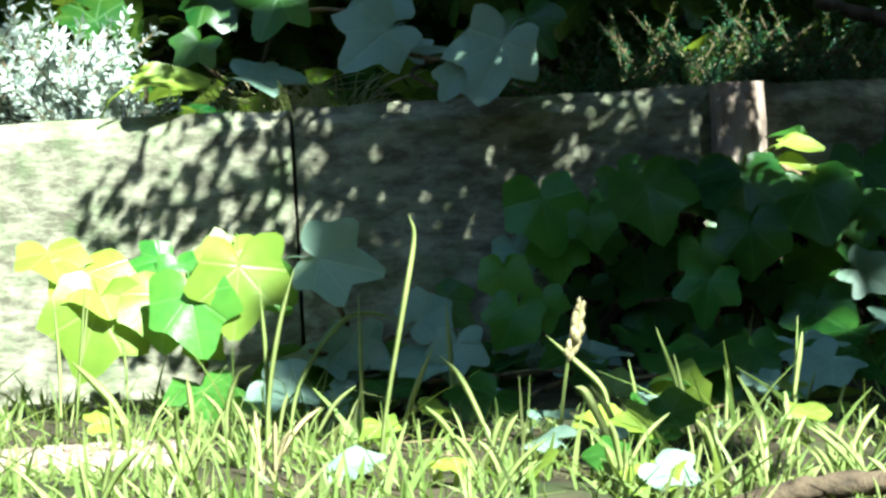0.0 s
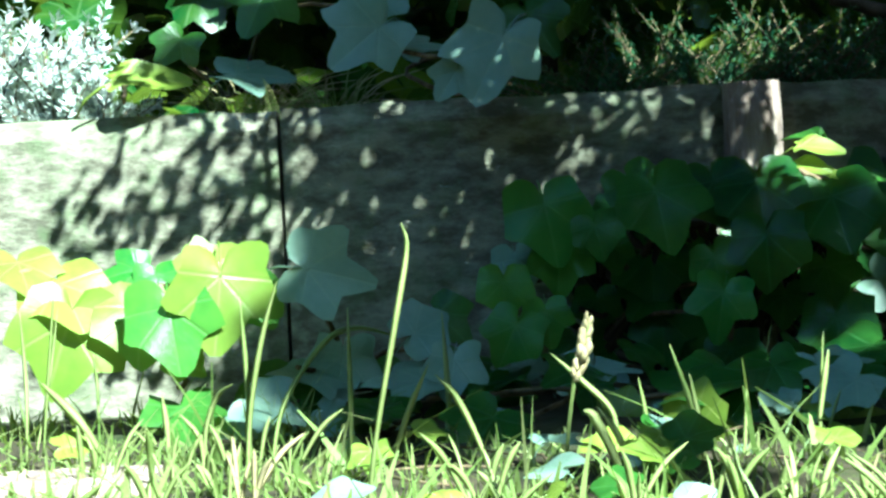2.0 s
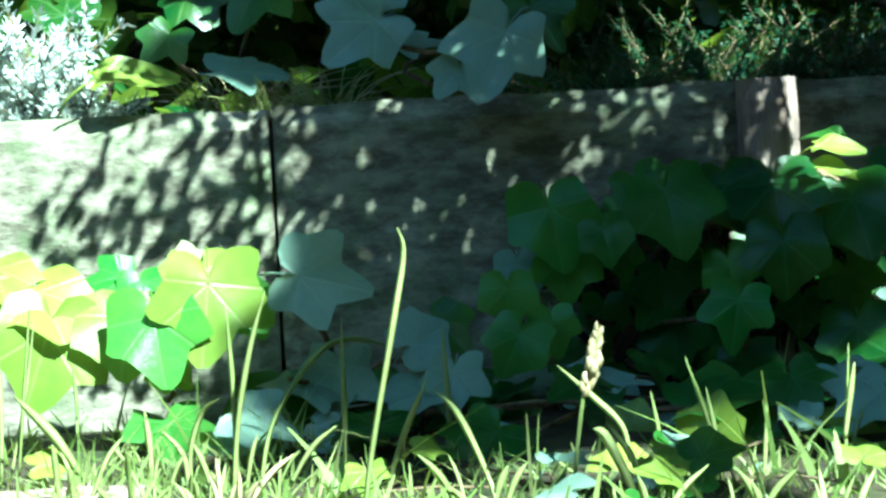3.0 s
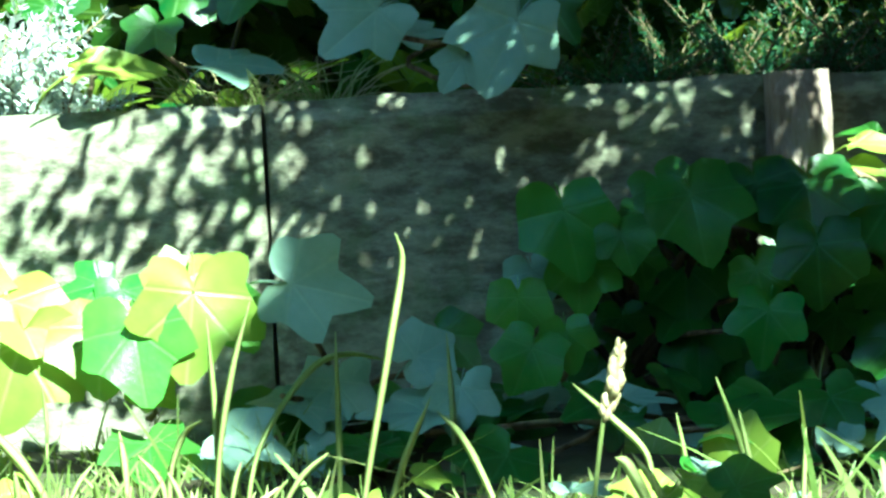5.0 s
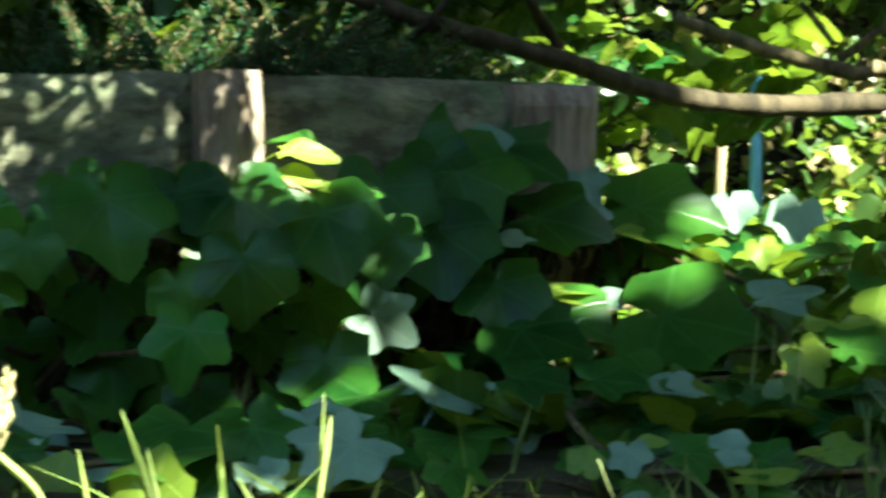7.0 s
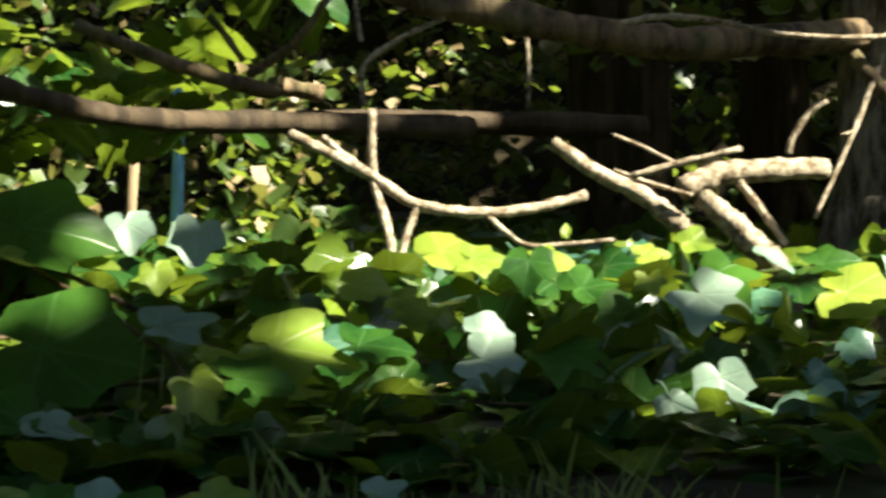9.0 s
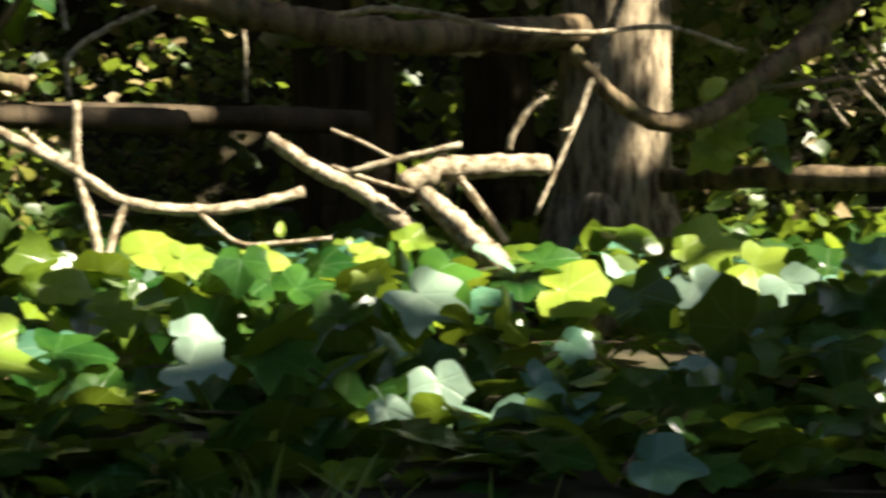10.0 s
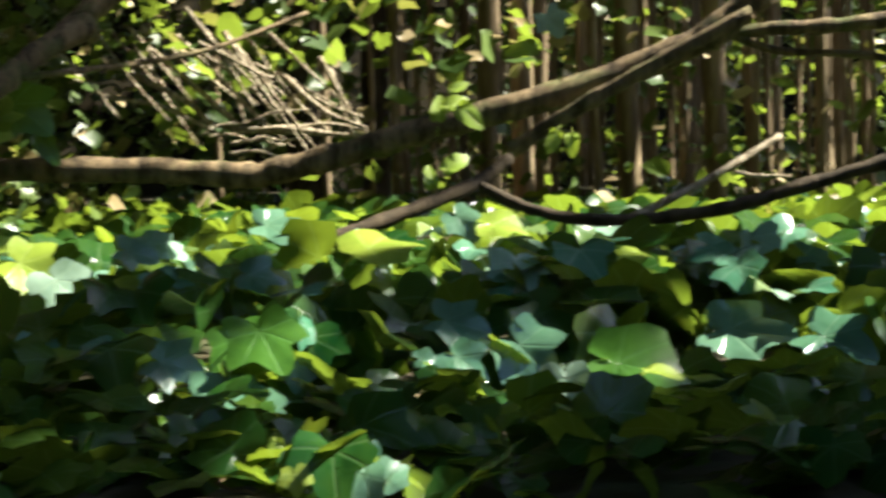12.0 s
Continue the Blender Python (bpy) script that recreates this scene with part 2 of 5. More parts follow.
def vine(label, rows, seed, foot, stem=0.0016):
    """An ivy vine: a thin stem along its leaves and each leaf on it."""
    rng = random.Random(seed)
    mid = [Vector(r[2:5]) for r in rows]
    if 11 <= seed <= 19:
        BIG_LEAVES.extend((Vector(r[2:5]), r[5]) for r in rows)
    thing = tagged(new("ivy_vine"), label, "ivy", "ivy vines")
    thing.location = foot
    back = Matrix.Translation(-Vector(foot))
    order = sorted(mid, key=lambda p: (p - Vector(foot)).length)
    line = [Vector(foot)] + [p + Vector((0.0, 0.02, -0.012)) if foot[0] < 0.5 else Vector((p.x, p.y + 0.02, p.z * 0.45)) for p in order[:: max(1, len(order) // 5)]]
    v, f = tube([p - Vector(foot) for p in bent(line, 5, 0.0015, rng)], [stem] * (5 * (len(line) - 1) + 1), 5)
    part("stem", mesh_of("stem", v, f, BARK), thing)
    for i, (shape, mat, x, y, z, size, turn, lean, face) in enumerate(rows):
        part("leaf", LEAVES[shape, mat, (i + seed) % len(SHAPES[shape])], thing, back @ leaf_pose(x, y, z, size, turn, lean, face))
    return thing


def scattered(name, shapes, poses, material):
    """Many leaves as one mesh; poses are matrices with their scale."""
    vs, fs, us, base = [], [], [], 0
    cache = [(np.array(s[0]), s[1], s[2]) for s in shapes]
    for i, m in enumerate(poses):
        v, f, u = cache[i % len(cache)]
        a = np.array(m)
        vs.append(v @ a[:3, :3].T + a[:3, 3])
        fs += [tuple(base + k for k in face) for face in f]
        us.append(u)
        base += len(v)
    return mesh_of(name, np.concatenate(vs), fs, material, True, np.concatenate(us))


def thin(shape_seed, lobed, oval=False):
    """A cheap leaf for covers and crowns: two rings of points, folded along the midrib, its rim bent down."""
    rng = random.Random(shape_seed)
    n = 8 if oval else 18
    fold, droop, wave = rng.uniform(0.12, 0.3), rng.uniform(0.15, 0.45), rng.uniform(0, 6.28)
    spokes = outline(rng, lobed, oval, n)

    def height(x, y, s):
        return fold * abs(x) - droop * max(0, y) ** 2 - 0.5 * max(0, abs(x) - 0.35) ** 1.4 + 0.07 * s * math.sin(2 * math.atan2(x, y) + wave)

    verts, uvs, faces = [(0, 0, 0)], [(0, 0)], []
    rings = (1.0,) if oval else (0.55, 1.0)
    for s in rings:
        for a, r in spokes:
            x, y = math.sin(a) * r * s, math.cos(a) * r * s
            verts.append((x, y, height(x, y, s)))
            uvs.append((x, y))
    for k in range(n):
        faces.append((0, 1 + (k + 1) % n, 1 + k))
        if not oval:
            faces.append((1 + k, 1 + (k + 1) % n, 1 + n + (k + 1) % n, 1 + n + k))
    return verts, faces, uvs


THIN = [thin(i, i % 3 != 0) for i in range(9)]
SLIM = [thin(i + 50, False, True) for i in range(5)]
CHEAP = []
for spoke_seed in range(4):
    rim = outline(random.Random(spoke_seed + 90), True, False, 11)
    CHEAP.append(([(0, 0, 0)] + [(math.sin(a) * r, math.cos(a) * r, 0.2 * abs(math.sin(a)) * r) for a, r in rim], [(0, 1 + (k + 1) % 11, 1 + k) for k in range(11)], [(0, 0)] + [(math.sin(a) * r, math.cos(a) * r) for a, r in rim]))


def blade_mesh(points, width, material, steps=6, fold=0.25):
    """A grass blade: a strip with a folded keel that tapers to its tip."""
    line = bent(points, steps)
    n = len(line) - 1
    verts, faces = [], []
    for i, p in enumerate(line):
        d = (line[min(i + 1, n)] - line[max(i - 1, 0)]).normalized()
        s = d.cross(Vector((0.25, -1, 0.1))).normalized()
        back = s.cross(d)
        u = i / n
        w = width * 0.38 * (0.75 + 0.5 * u if u < 0.5 else 1.0 * (1 - ((u - 0.5) / 0.5) ** 2.2) + 0.08)
        verts += [p - s * w, p + back * (w * fold * 2), p + s * w, p - back * (w * 0.15)]
    for i in range(n):
        a = 4 * i
        for k in range(4):
            b = (k + 1) % 4
            faces.append((a + k, a + b, a + b + 4, a + k + 4))
    faces += [(3, 2, 1, 0), (4 * n, 4 * n + 1, 4 * n + 2, 4 * n + 3)]
    return mesh_of("blade", verts, faces, material)


# ---- ground and distance ----
def rise(x, y):
    """Height of the ground."""
    z = 0.006 * noise.noise(Vector((x * 9, y * 9, 0))) + 0.012 * noise.noise(Vector((x * 2.3, y * 2.3, 4)))
    far = max(0.0, math.hypot(x, y + 0.7) - 5.0)
    return z + 0.02 * far


def ground():
    coords = sorted({round(s * v, 4) for v in [0, .03, .06, .09, .12, .16, .2, .25, .3, .35, .4, .45, .5, .55, .6, .65, .7, .75, .8, .9, 1, 1.1, 1.2, 1.35, 1.5, 1.7, 2, 2.4, 3, 4, 5, 7, 10, 15, 25, 50, 120, 400] for s in (-1, 1)})
    n = len(coords)
    verts = [(x + 0.3, y, rise(x + 0.3, y)) for y in coords for x in coords]
    faces = [(j * n + i, j * n + i + 1, (j + 1) * n + i + 1, (j + 1) * n + i) for j in range(n - 1) for i in range(n - 1)]
    tagged(new("ground", mesh_of("ground", verts, faces, GROUND)), "dark woodland soil with leaf litter", "ground", kind="structure")


ground()


# ---- raised bed: boards, posts, soil ----
WALL_Y, TOP = 0.130, 0.184
CORNER = Vector((0.185, WALL_Y, 0))
TURN = math.degrees(math.atan(0.426))


def slab(name, length, height, depth, material, parent, m, seed, chips=0.002):
    """A rough slab with its near bottom edge along +x: worn edges, uneven faces."""
    nx, nz = max(4, int(length / 0.012)), max(4, int(height / 0.012))
    verts, faces = [], []

    def add(x, y, z):
        verts.append((x, y, z))
        return len(verts) - 1

    rows = []
    for j in range(nz + 1):
        row = []
        for i in range(nx + 1):
            u, v = i / nx, j / nz
            x, z = u * length, v * height
            edge = min(u * length, (1 - u) * length, (1 - v) * height, 0.012) / 0.012
            worn = (1 - edge) ** 2 * 0.006
            y = worn + chips * noise.noise(Vector((x * 40, z * 40, seed))) + chips * 1.5 * noise.noise(Vector((x * 9, z * 14, seed + 5)))
            if j == nz:
                z += 0.0025 * noise.noise(Vector((x * 22, 0, seed + 9)))
            row.append(add(x, y, z))
        rows.append(row)
    for j in range(nz):
        for i in range(nx):
            faces.append((rows[j][i], rows[j][i + 1], rows[j + 1][i + 1], rows[j + 1][i]))
    rim = rows[0] + [r[-1] for r in rows[1:]] + rows[-1][-2::-1] + [r[0] for r in rows[-2:0:-1]]
    back = [add(verts[i][0], depth, verts[i][2]) for i in rim]
    k = len(rim)
    for i in range(k):
        faces.append((rim[(i + 1) % k], rim[i], back[i], back[(i + 1) % k]))
    faces.append(tuple(back))
    return part(name, mesh_of(name, verts, faces, material, False), parent, m)


def edging():
    thing = tagged(new("garden_edging"), "weathered grey timber boards with mossy stains edging a raised bed", "garden edging")
    slab("board", 0.76, TOP + 0.03, 0.03, BOARD, thing, pose(-0.862, WALL_Y, -0.03), 1)
    slab("board", 0.277, TOP + 0.031, 0.03, BOARD, thing, pose(-0.0995, WALL_Y + 0.001, -0.03), 2)
    second = pose(CORNER.x + 0.025, CORNER.y + 0.012, -0.03, 0, 0, TURN)
    slab("board", 0.24, TOP + 0.032, 0.03, BOARD, thing, second, 3)
    slab("post", 0.034, TOP + 0.0315, 0.04, POST, thing, pose(CORNER.x - 0.008, CORNER.y - 0.012, -0.03, 0, 0, 10), 4)
    slab("post", 0.062, TOP + 0.03, 0.045, POST, thing, pose(0.372, WALL_Y + 0.068, -0.03, 0, 0, 18), 5, 0.004)


edging()


def lawn_rail():
    thing = tagged(new("notched_rail"), "pale weathered notched timber rail sunk in the sunlit lawn", "rail")
    thing.location = (-0.52, -0.205, -0.0065)
    thing.rotation_euler = (0, 0, radians(3))
    slab("top_board", 0.385, 0.007, 0.062, POST, thing, pose(0, 0, 0.004), 21, 0.003)
    for k in range(24):
        slab("tooth", 0.009, 0.014, 0.05, POST, thing, pose(0.004 + 0.016 * k, 0.003, -0.0105), 30 + k % 3, 0.0006)


lawn_rail()


def bed_soil():
    verts, faces = [], []
    nx, ny = 60, 30
    for j in range(ny + 1):
        for i in range(nx + 1):
            x = -0.85 + 1.28 * i / nx
            front = WALL_Y + 0.025 + max(0, x - CORNER.x) * 0.426
            y = front + (2.2 - front) * (j / ny) ** 2
            verts.append((x, y, TOP - 0.02 + 0.05 * (j / ny) + 0.008 * noise.noise(Vector((x * 14, y * 14, 2)))))
    n = nx + 1
    for j in range(ny):
        for i in range(nx):
            faces.append((j * n + i, j * n + i + 1, (j + 1) * n + i + 1, (j + 1) * n + i))
    k = len(verts)
    ring = [i for i in range(n)] + [j * n + nx for j in range(1, ny + 1)] + [ny * n + i for i in range(nx - 1, -1, -1)] + [j * n for j in range(ny - 1, 0, -1)]
    low = []
    for i in ring:
        verts.append((verts[i][0], verts[i][1], -0.03))
        low.append(len(verts) - 1)
    for i in range(len(ring)):
        a, b = i, (i + 1) % len(ring)
        faces.append((ring[b], ring[a], low[a], low[b]))
    tagged(new("bed_soil", mesh_of("bed_soil", verts, faces, SOIL)), "dark crumbly soil filling the raised bed", "soil", kind="structure")


bed_soil()

# ---- ivy, vine by vine ----
vine("pale green ivy sprays hanging over the edge of the boards", [
    ("lobed", "p", 0.0396, 0.0936, 0.2177, 0.0491, 205, 15, -12),
    ("lobed", "p", 0.0107, 0.1029, 0.1994, 0.0238, 215, 20, -0),
    ("lobed", "p", -0.0353, 0.1334, 0.2314, 0.0442, 232, 20, 12),
    ("lobed", "p", -0.0387, 0.1641, 0.2573, 0.0385, 185, 20, 2),
    ("lobed", "g", -0.1089, 0.1837, 0.2636, 0.0392, 205, 25, 6),
    ("lobed", "p", -0.0204, 0.1934, 0.2239, 0.0287, 110, 60, 1),
    ("lobed", "g", -0.1689, 0.2025, 0.2366, 0.0272, 220, 30, 9),
    ("lobed", "p", -0.1314, 0.1821, 0.2113, 0.0427, 95, 65, 7),
    ("lobed", "g", 0.0592, 0.1844, 0.2401, 0.0392, 150, 30, -3),
], 1, (0.047, 0.193, 0.199))
vine("pale yellow-green oval leaf lying by the silver shrub", [
    ("oval", "y", -0.1966, 0.1215, 0.2055, 0.0556, 82, 55, 11),
], 2, (-0.207, 0.202, 0.210))
vine("ivy with broad leaves coloured sunlit yellow-green at the foot of the boards", [
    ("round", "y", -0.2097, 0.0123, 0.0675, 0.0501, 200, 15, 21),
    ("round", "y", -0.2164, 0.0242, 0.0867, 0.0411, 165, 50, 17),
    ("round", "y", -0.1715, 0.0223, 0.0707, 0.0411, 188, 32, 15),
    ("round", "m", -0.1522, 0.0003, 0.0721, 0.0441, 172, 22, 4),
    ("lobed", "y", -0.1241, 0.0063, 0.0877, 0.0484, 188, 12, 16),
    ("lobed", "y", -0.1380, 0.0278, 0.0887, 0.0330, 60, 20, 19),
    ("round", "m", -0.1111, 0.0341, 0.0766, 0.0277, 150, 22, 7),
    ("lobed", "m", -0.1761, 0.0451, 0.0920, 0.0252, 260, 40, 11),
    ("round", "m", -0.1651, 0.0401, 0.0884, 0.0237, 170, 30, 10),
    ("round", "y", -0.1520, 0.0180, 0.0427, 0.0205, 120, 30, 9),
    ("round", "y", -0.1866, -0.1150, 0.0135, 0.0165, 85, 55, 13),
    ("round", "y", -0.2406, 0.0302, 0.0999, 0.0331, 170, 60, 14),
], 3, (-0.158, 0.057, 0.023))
vine("single lobed ivy leaf on a thin upright stalk", [
    ("lobed", "p", -0.0768, 0.0100, 0.0890, 0.0445, 104, 14, 5),
    ("lobed", "p", -0.0628, 0.0552, 0.0368, 0.0340, 190, 25, 4),
], 4, (-0.087, 0.038, 0.033))
vine("pale ivy leaves on the shaded ground under the boards", [
    ("round", "p", -0.0207, 0.0401, 0.0481, 0.0268, 60, 30, 2),
    ("round", "g", -0.0071, 0.0523, 0.0584, 0.0296, 140, 30, 1),
    ("lobed", "p", 0.0011, 0.0201, 0.0343, 0.0274, 190, 22, 1),
    ("round", "g", 0.0204, 0.0552, 0.0117, 0.0273, 170, 30, -1),
    ("lobed", "p", 0.0128, -0.0019, -0.0014, 0.0320, 140, 45, -0),
    ("lobed", "p", -0.0397, -0.0031, -0.0108, 0.0294, 60, 55, 3),
    ("lobed", "p", -0.1199, -0.0031, -0.0007, 0.0374, 85, 60, 8),
    ("round", "p", -0.0729, 0.0300, 0.0074, 0.0166, 120, 40, 5),
    ("round", "p", -0.0678, -0.0001, -0.0025, 0.0187, 80, 55, 5),
    ("round", "y", -0.0504, -0.1227, -0.0018, 0.0175, 10, 15, 4),
    ("round", "g", -0.0947, 0.0603, 0.0188, 0.0427, 200, 40, 6),
    ("lobed", "g", -0.1013, 0.0503, 0.0166, 0.0369, 160, 45, 7),
    ("lobed", "p", -0.0634, 0.0551, 0.0354, 0.0322, 190, 30, 5),
    ("lobed", "g", 0.0313, 0.0602, 0.0116, 0.0256, 170, 30, -1),
], 5, (-0.014, 0.077, 0.000))
vine("dark green ivy leaves climbing the boards", [
    ("round", "m", 0.0576, 0.0663, 0.1174, 0.0432, 170, 18, -3),
    ("round", "g", 0.0851, 0.0562, 0.1038, 0.0244, 165, 28, -5),
    ("round", "m", 0.0652, 0.0722, 0.0890, 0.0304, 185, 22, -3),
    ("round", "p", 0.0404, 0.0822, 0.0863, 0.0256, 170, 22, -2),
    ("round", "m", 0.0320, 0.0601, 0.0745, 0.0250, 182, 12, -1),
    ("round", "m", 0.0553, 0.0562, 0.0559, 0.0249, 175, 15, -3),
    ("round", "m", 0.0374, 0.0501, 0.0495, 0.0296, 205, 20, -2),
    ("round", "g", 0.1228, 0.0703, 0.1217, 0.0430, 170, 30, -7),
    ("round", "g", 0.1095, 0.0853, 0.1295, 0.0283, 150, 35, -6),
    ("round", "g", 0.1583, 0.0853, 0.1252, 0.0360, 165, 28, -9),
    ("round", "g", 0.0976, 0.0851, 0.0902, 0.0206, 175, 25, -5),
], 6, (0.054, 0.089, 0.024))
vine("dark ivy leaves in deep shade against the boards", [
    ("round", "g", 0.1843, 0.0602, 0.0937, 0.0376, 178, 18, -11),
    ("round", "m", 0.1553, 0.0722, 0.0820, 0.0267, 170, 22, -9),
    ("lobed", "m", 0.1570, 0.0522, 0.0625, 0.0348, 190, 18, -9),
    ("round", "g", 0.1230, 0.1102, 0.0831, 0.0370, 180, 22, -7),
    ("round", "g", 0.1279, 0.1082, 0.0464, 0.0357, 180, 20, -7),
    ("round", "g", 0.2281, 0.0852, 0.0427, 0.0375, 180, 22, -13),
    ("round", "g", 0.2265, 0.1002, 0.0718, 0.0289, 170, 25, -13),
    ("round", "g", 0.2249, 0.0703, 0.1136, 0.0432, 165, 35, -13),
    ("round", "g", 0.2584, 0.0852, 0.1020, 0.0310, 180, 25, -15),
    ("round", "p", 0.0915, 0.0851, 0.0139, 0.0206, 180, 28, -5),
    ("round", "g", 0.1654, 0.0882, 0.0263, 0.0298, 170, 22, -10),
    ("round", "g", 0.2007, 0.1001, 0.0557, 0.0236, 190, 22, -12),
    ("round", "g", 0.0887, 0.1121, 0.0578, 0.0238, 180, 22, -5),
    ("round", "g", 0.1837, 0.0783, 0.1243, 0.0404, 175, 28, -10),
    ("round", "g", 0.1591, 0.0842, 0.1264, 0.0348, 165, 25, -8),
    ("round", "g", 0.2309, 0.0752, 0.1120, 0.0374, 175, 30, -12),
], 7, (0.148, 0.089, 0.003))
vine("ivy leaves coloured bright sunlit yellow beside the post", [
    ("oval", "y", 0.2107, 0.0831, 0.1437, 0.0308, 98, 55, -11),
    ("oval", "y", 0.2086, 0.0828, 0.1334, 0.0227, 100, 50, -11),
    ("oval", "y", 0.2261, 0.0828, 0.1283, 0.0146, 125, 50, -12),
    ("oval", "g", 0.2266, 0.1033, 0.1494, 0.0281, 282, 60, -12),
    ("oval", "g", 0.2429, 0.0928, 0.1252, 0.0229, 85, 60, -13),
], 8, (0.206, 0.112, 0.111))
vine("yellow-green low ivy leaves among the lawn grass", [
    ("round", "y", 0.0897, -0.0001, -0.0001, 0.0222, 20, 20, -5),
    ("round", "y", 0.1227, -0.0616, 0.0005, 0.0300, 5, 12, -45),
    ("round", "g", 0.1427, -0.0412, -0.0018, 0.0281, 30, 28, -9),
    ("round", "y", 0.0745, -0.1151, -0.0054, 0.0305, 70, 55, -5),
    ("oval", "y", 0.0644, -0.1400, -0.0063, 0.0251, 110, 60, -4),
    ("round", "y", 0.1337, -0.0601, -0.0101, 0.0375, 80, 60, -8),
    ("lobed", "p", 0.1296, -0.1351, -0.0130, 0.0252, 80, 50, -9),
    ("lobed", "g", 0.1827, -0.0001, -0.0032, 0.0374, 80, 62, -11),
    ("lobed", "y", 0.2065, -0.0201, -0.0075, 0.0314, 70, 60, -12),
    ("lobed", "p", 0.1678, -0.1001, -0.0187, 0.0263, 60, 45, -11),
    ("lobed", "p", 0.1132, 0.0299, -0.0028, 0.0303, 80, 70, -6),
    ("lobed", "y", 0.1936, -0.0800, -0.0095, 0.0269, 110, 55, -12),
], 9, (0.128, -0.042, 0.000))
vine("dark glossy ivy leaves piled against the second board", [
    ("round", "p", 0.3402, 0.1907, 0.1497, 0.0288, 150, 40, -18),
    ("round", "g", 0.3589, 0.2018, 0.1478, 0.0497, 120, 40, -19),
    ("round", "g", 0.2990, 0.1855, 0.1580, 0.0428, 170, 30, -16),
    ("round", "g", 0.3219, 0.1658, 0.1354, 0.0533, 165, 38, -18),
    ("round", "g", 0.2753, 0.1503, 0.1263, 0.0466, 180, 32, -15),
    ("round", "g", 0.3055, 0.1504, 0.1037, 0.0469, 175, 30, -17),
    ("round", "g", 0.2397, 0.1305, 0.1048, 0.0401, 170, 25, -14),
    ("lobed", "p", 0.2637, 0.1260, 0.0596, 0.0294, 125, 32, -15),
    ("round", "g", 0.3764, 0.1869, 0.1073, 0.0492, 100, 50, -20),
    ("oval", "y", 0.3632, 0.1617, 0.0692, 0.0451, 88, 72, -20),
    ("oval", "y", 0.3634, 0.1564, 0.0658, 0.0365, 95, 74, -20),
    ("round", "p", 0.3747, 0.1511, 0.0560, 0.0280, 95, 70, -21),
    ("round", "g", 0.3359, 0.1405, 0.0736, 0.0412, 170, 40, -19),
    ("round", "g", 0.2333, 0.1402, 0.0692, 0.0297, 180, 25, -13),
    ("round", "g", 0.3418, 0.1218, 0.0501, 0.0459, 110, 55, -20),
    ("lobed", "p", 0.4101, 0.2003, 0.1109, 0.0221, 170, 30, -22),
    ("round", "p", 0.3545, 0.1707, 0.0966, 0.0170, 90, 65, -19),
], 10, (0.321, 0.176, 0.030))
vine("glossy ivy leaves with sun glare put into their pale colour", [
    ("round", "p", 0.5809, 0.2596, 0.1077, 0.0270, 185, 35, -28),
    ("round", "p", 0.5332, 0.2587, 0.1129, 0.0234, 170, 40, -26),
    ("round", "g", 0.4467, 0.2090, 0.1122, 0.0608, 95, 52, -23),
    ("lobed", "p", 0.4113, 0.2032, 0.1294, 0.0227, 160, 35, -21),
    ("oval", "y", 0.4240, 0.1857, 0.0979, 0.0281, 90, 70, -22),
    ("oval", "y", 0.4828, 0.2036, 0.0942, 0.0234, 110, 55, -25),
    ("round", "y", 0.5260, 0.2064, 0.0867, 0.0164, 170, 30, -27),
    ("oval", "p", 0.4447, 0.1540, 0.0706, 0.0248, 85, 75, -24),
    ("round", "p", 0.4045, 0.1494, 0.0631, 0.0175, 95, 65, -22),
    ("round", "g", 0.4226, 0.1194, 0.0537, 0.0607, 100, 50, -24),
    ("lobed", "p", 0.4982, 0.1413, 0.0607, 0.0334, 80, 65, -27),
    ("round", "g", 0.3701, 0.1424, 0.0554, 0.0423, 110, 55, -20),
    ("lobed", "y", 0.4850, 0.0808, 0.0351, 0.0222, 150, 25, -28),
    ("lobed", "y", 0.5611, 0.1353, 0.0464, 0.0539, 100, 60, -31),
    ("oval", "y", 0.5025, 0.1063, 0.0480, 0.0243, 100, 60, -29),
], 11, (0.434, 0.162, 0.026))
vine("ivy leaves and a yellowing leaf at the lawn edge", [
    ("round", "p", 0.3468, -0.1106, 0.0171, 0.0167, 80, 55, -26),
    ("lobed", "g", 0.3316, -0.1040, 0.0162, 0.0216, 95, 58, -24),
    ("lobed", "p", 0.3029, -0.1132, 0.0196, 0.0152, 170, 35, -22),
    ("round", "y", 0.2869, -0.1064, 0.0137, 0.0114, 20, 30, -21),
    ("round", "y", 0.3864, -0.1279, 0.0172, 0.0147, 80, 50, -29),
    ("oval", "y", 0.3192, -0.0876, 0.0184, 0.0139, 80, 50, -23),
    ("round", "g", 0.3513, -0.1344, 0.0160, 0.0181, 100, 50, -27),
    ("lobed", "y", 0.4755, 0.0631, 0.0355, 0.0217, 150, 25, -28),
    ("lobed", "g", 0.5049, 0.0722, 0.0373, 0.0313, 100, 60, -30),
    ("lobed", "p", 0.4458, -0.1429, 0.0148, 0.0139, 70, 55, -34),
    ("lobed", "g", 0.3398, 0.0130, 0.0342, 0.0273, 95, 60, -21),
    ("lobed", "g", 0.3073, 0.0272, 0.0353, 0.0273, 100, 60, -19),
], 12, (0.442, 0.074, 0.000))
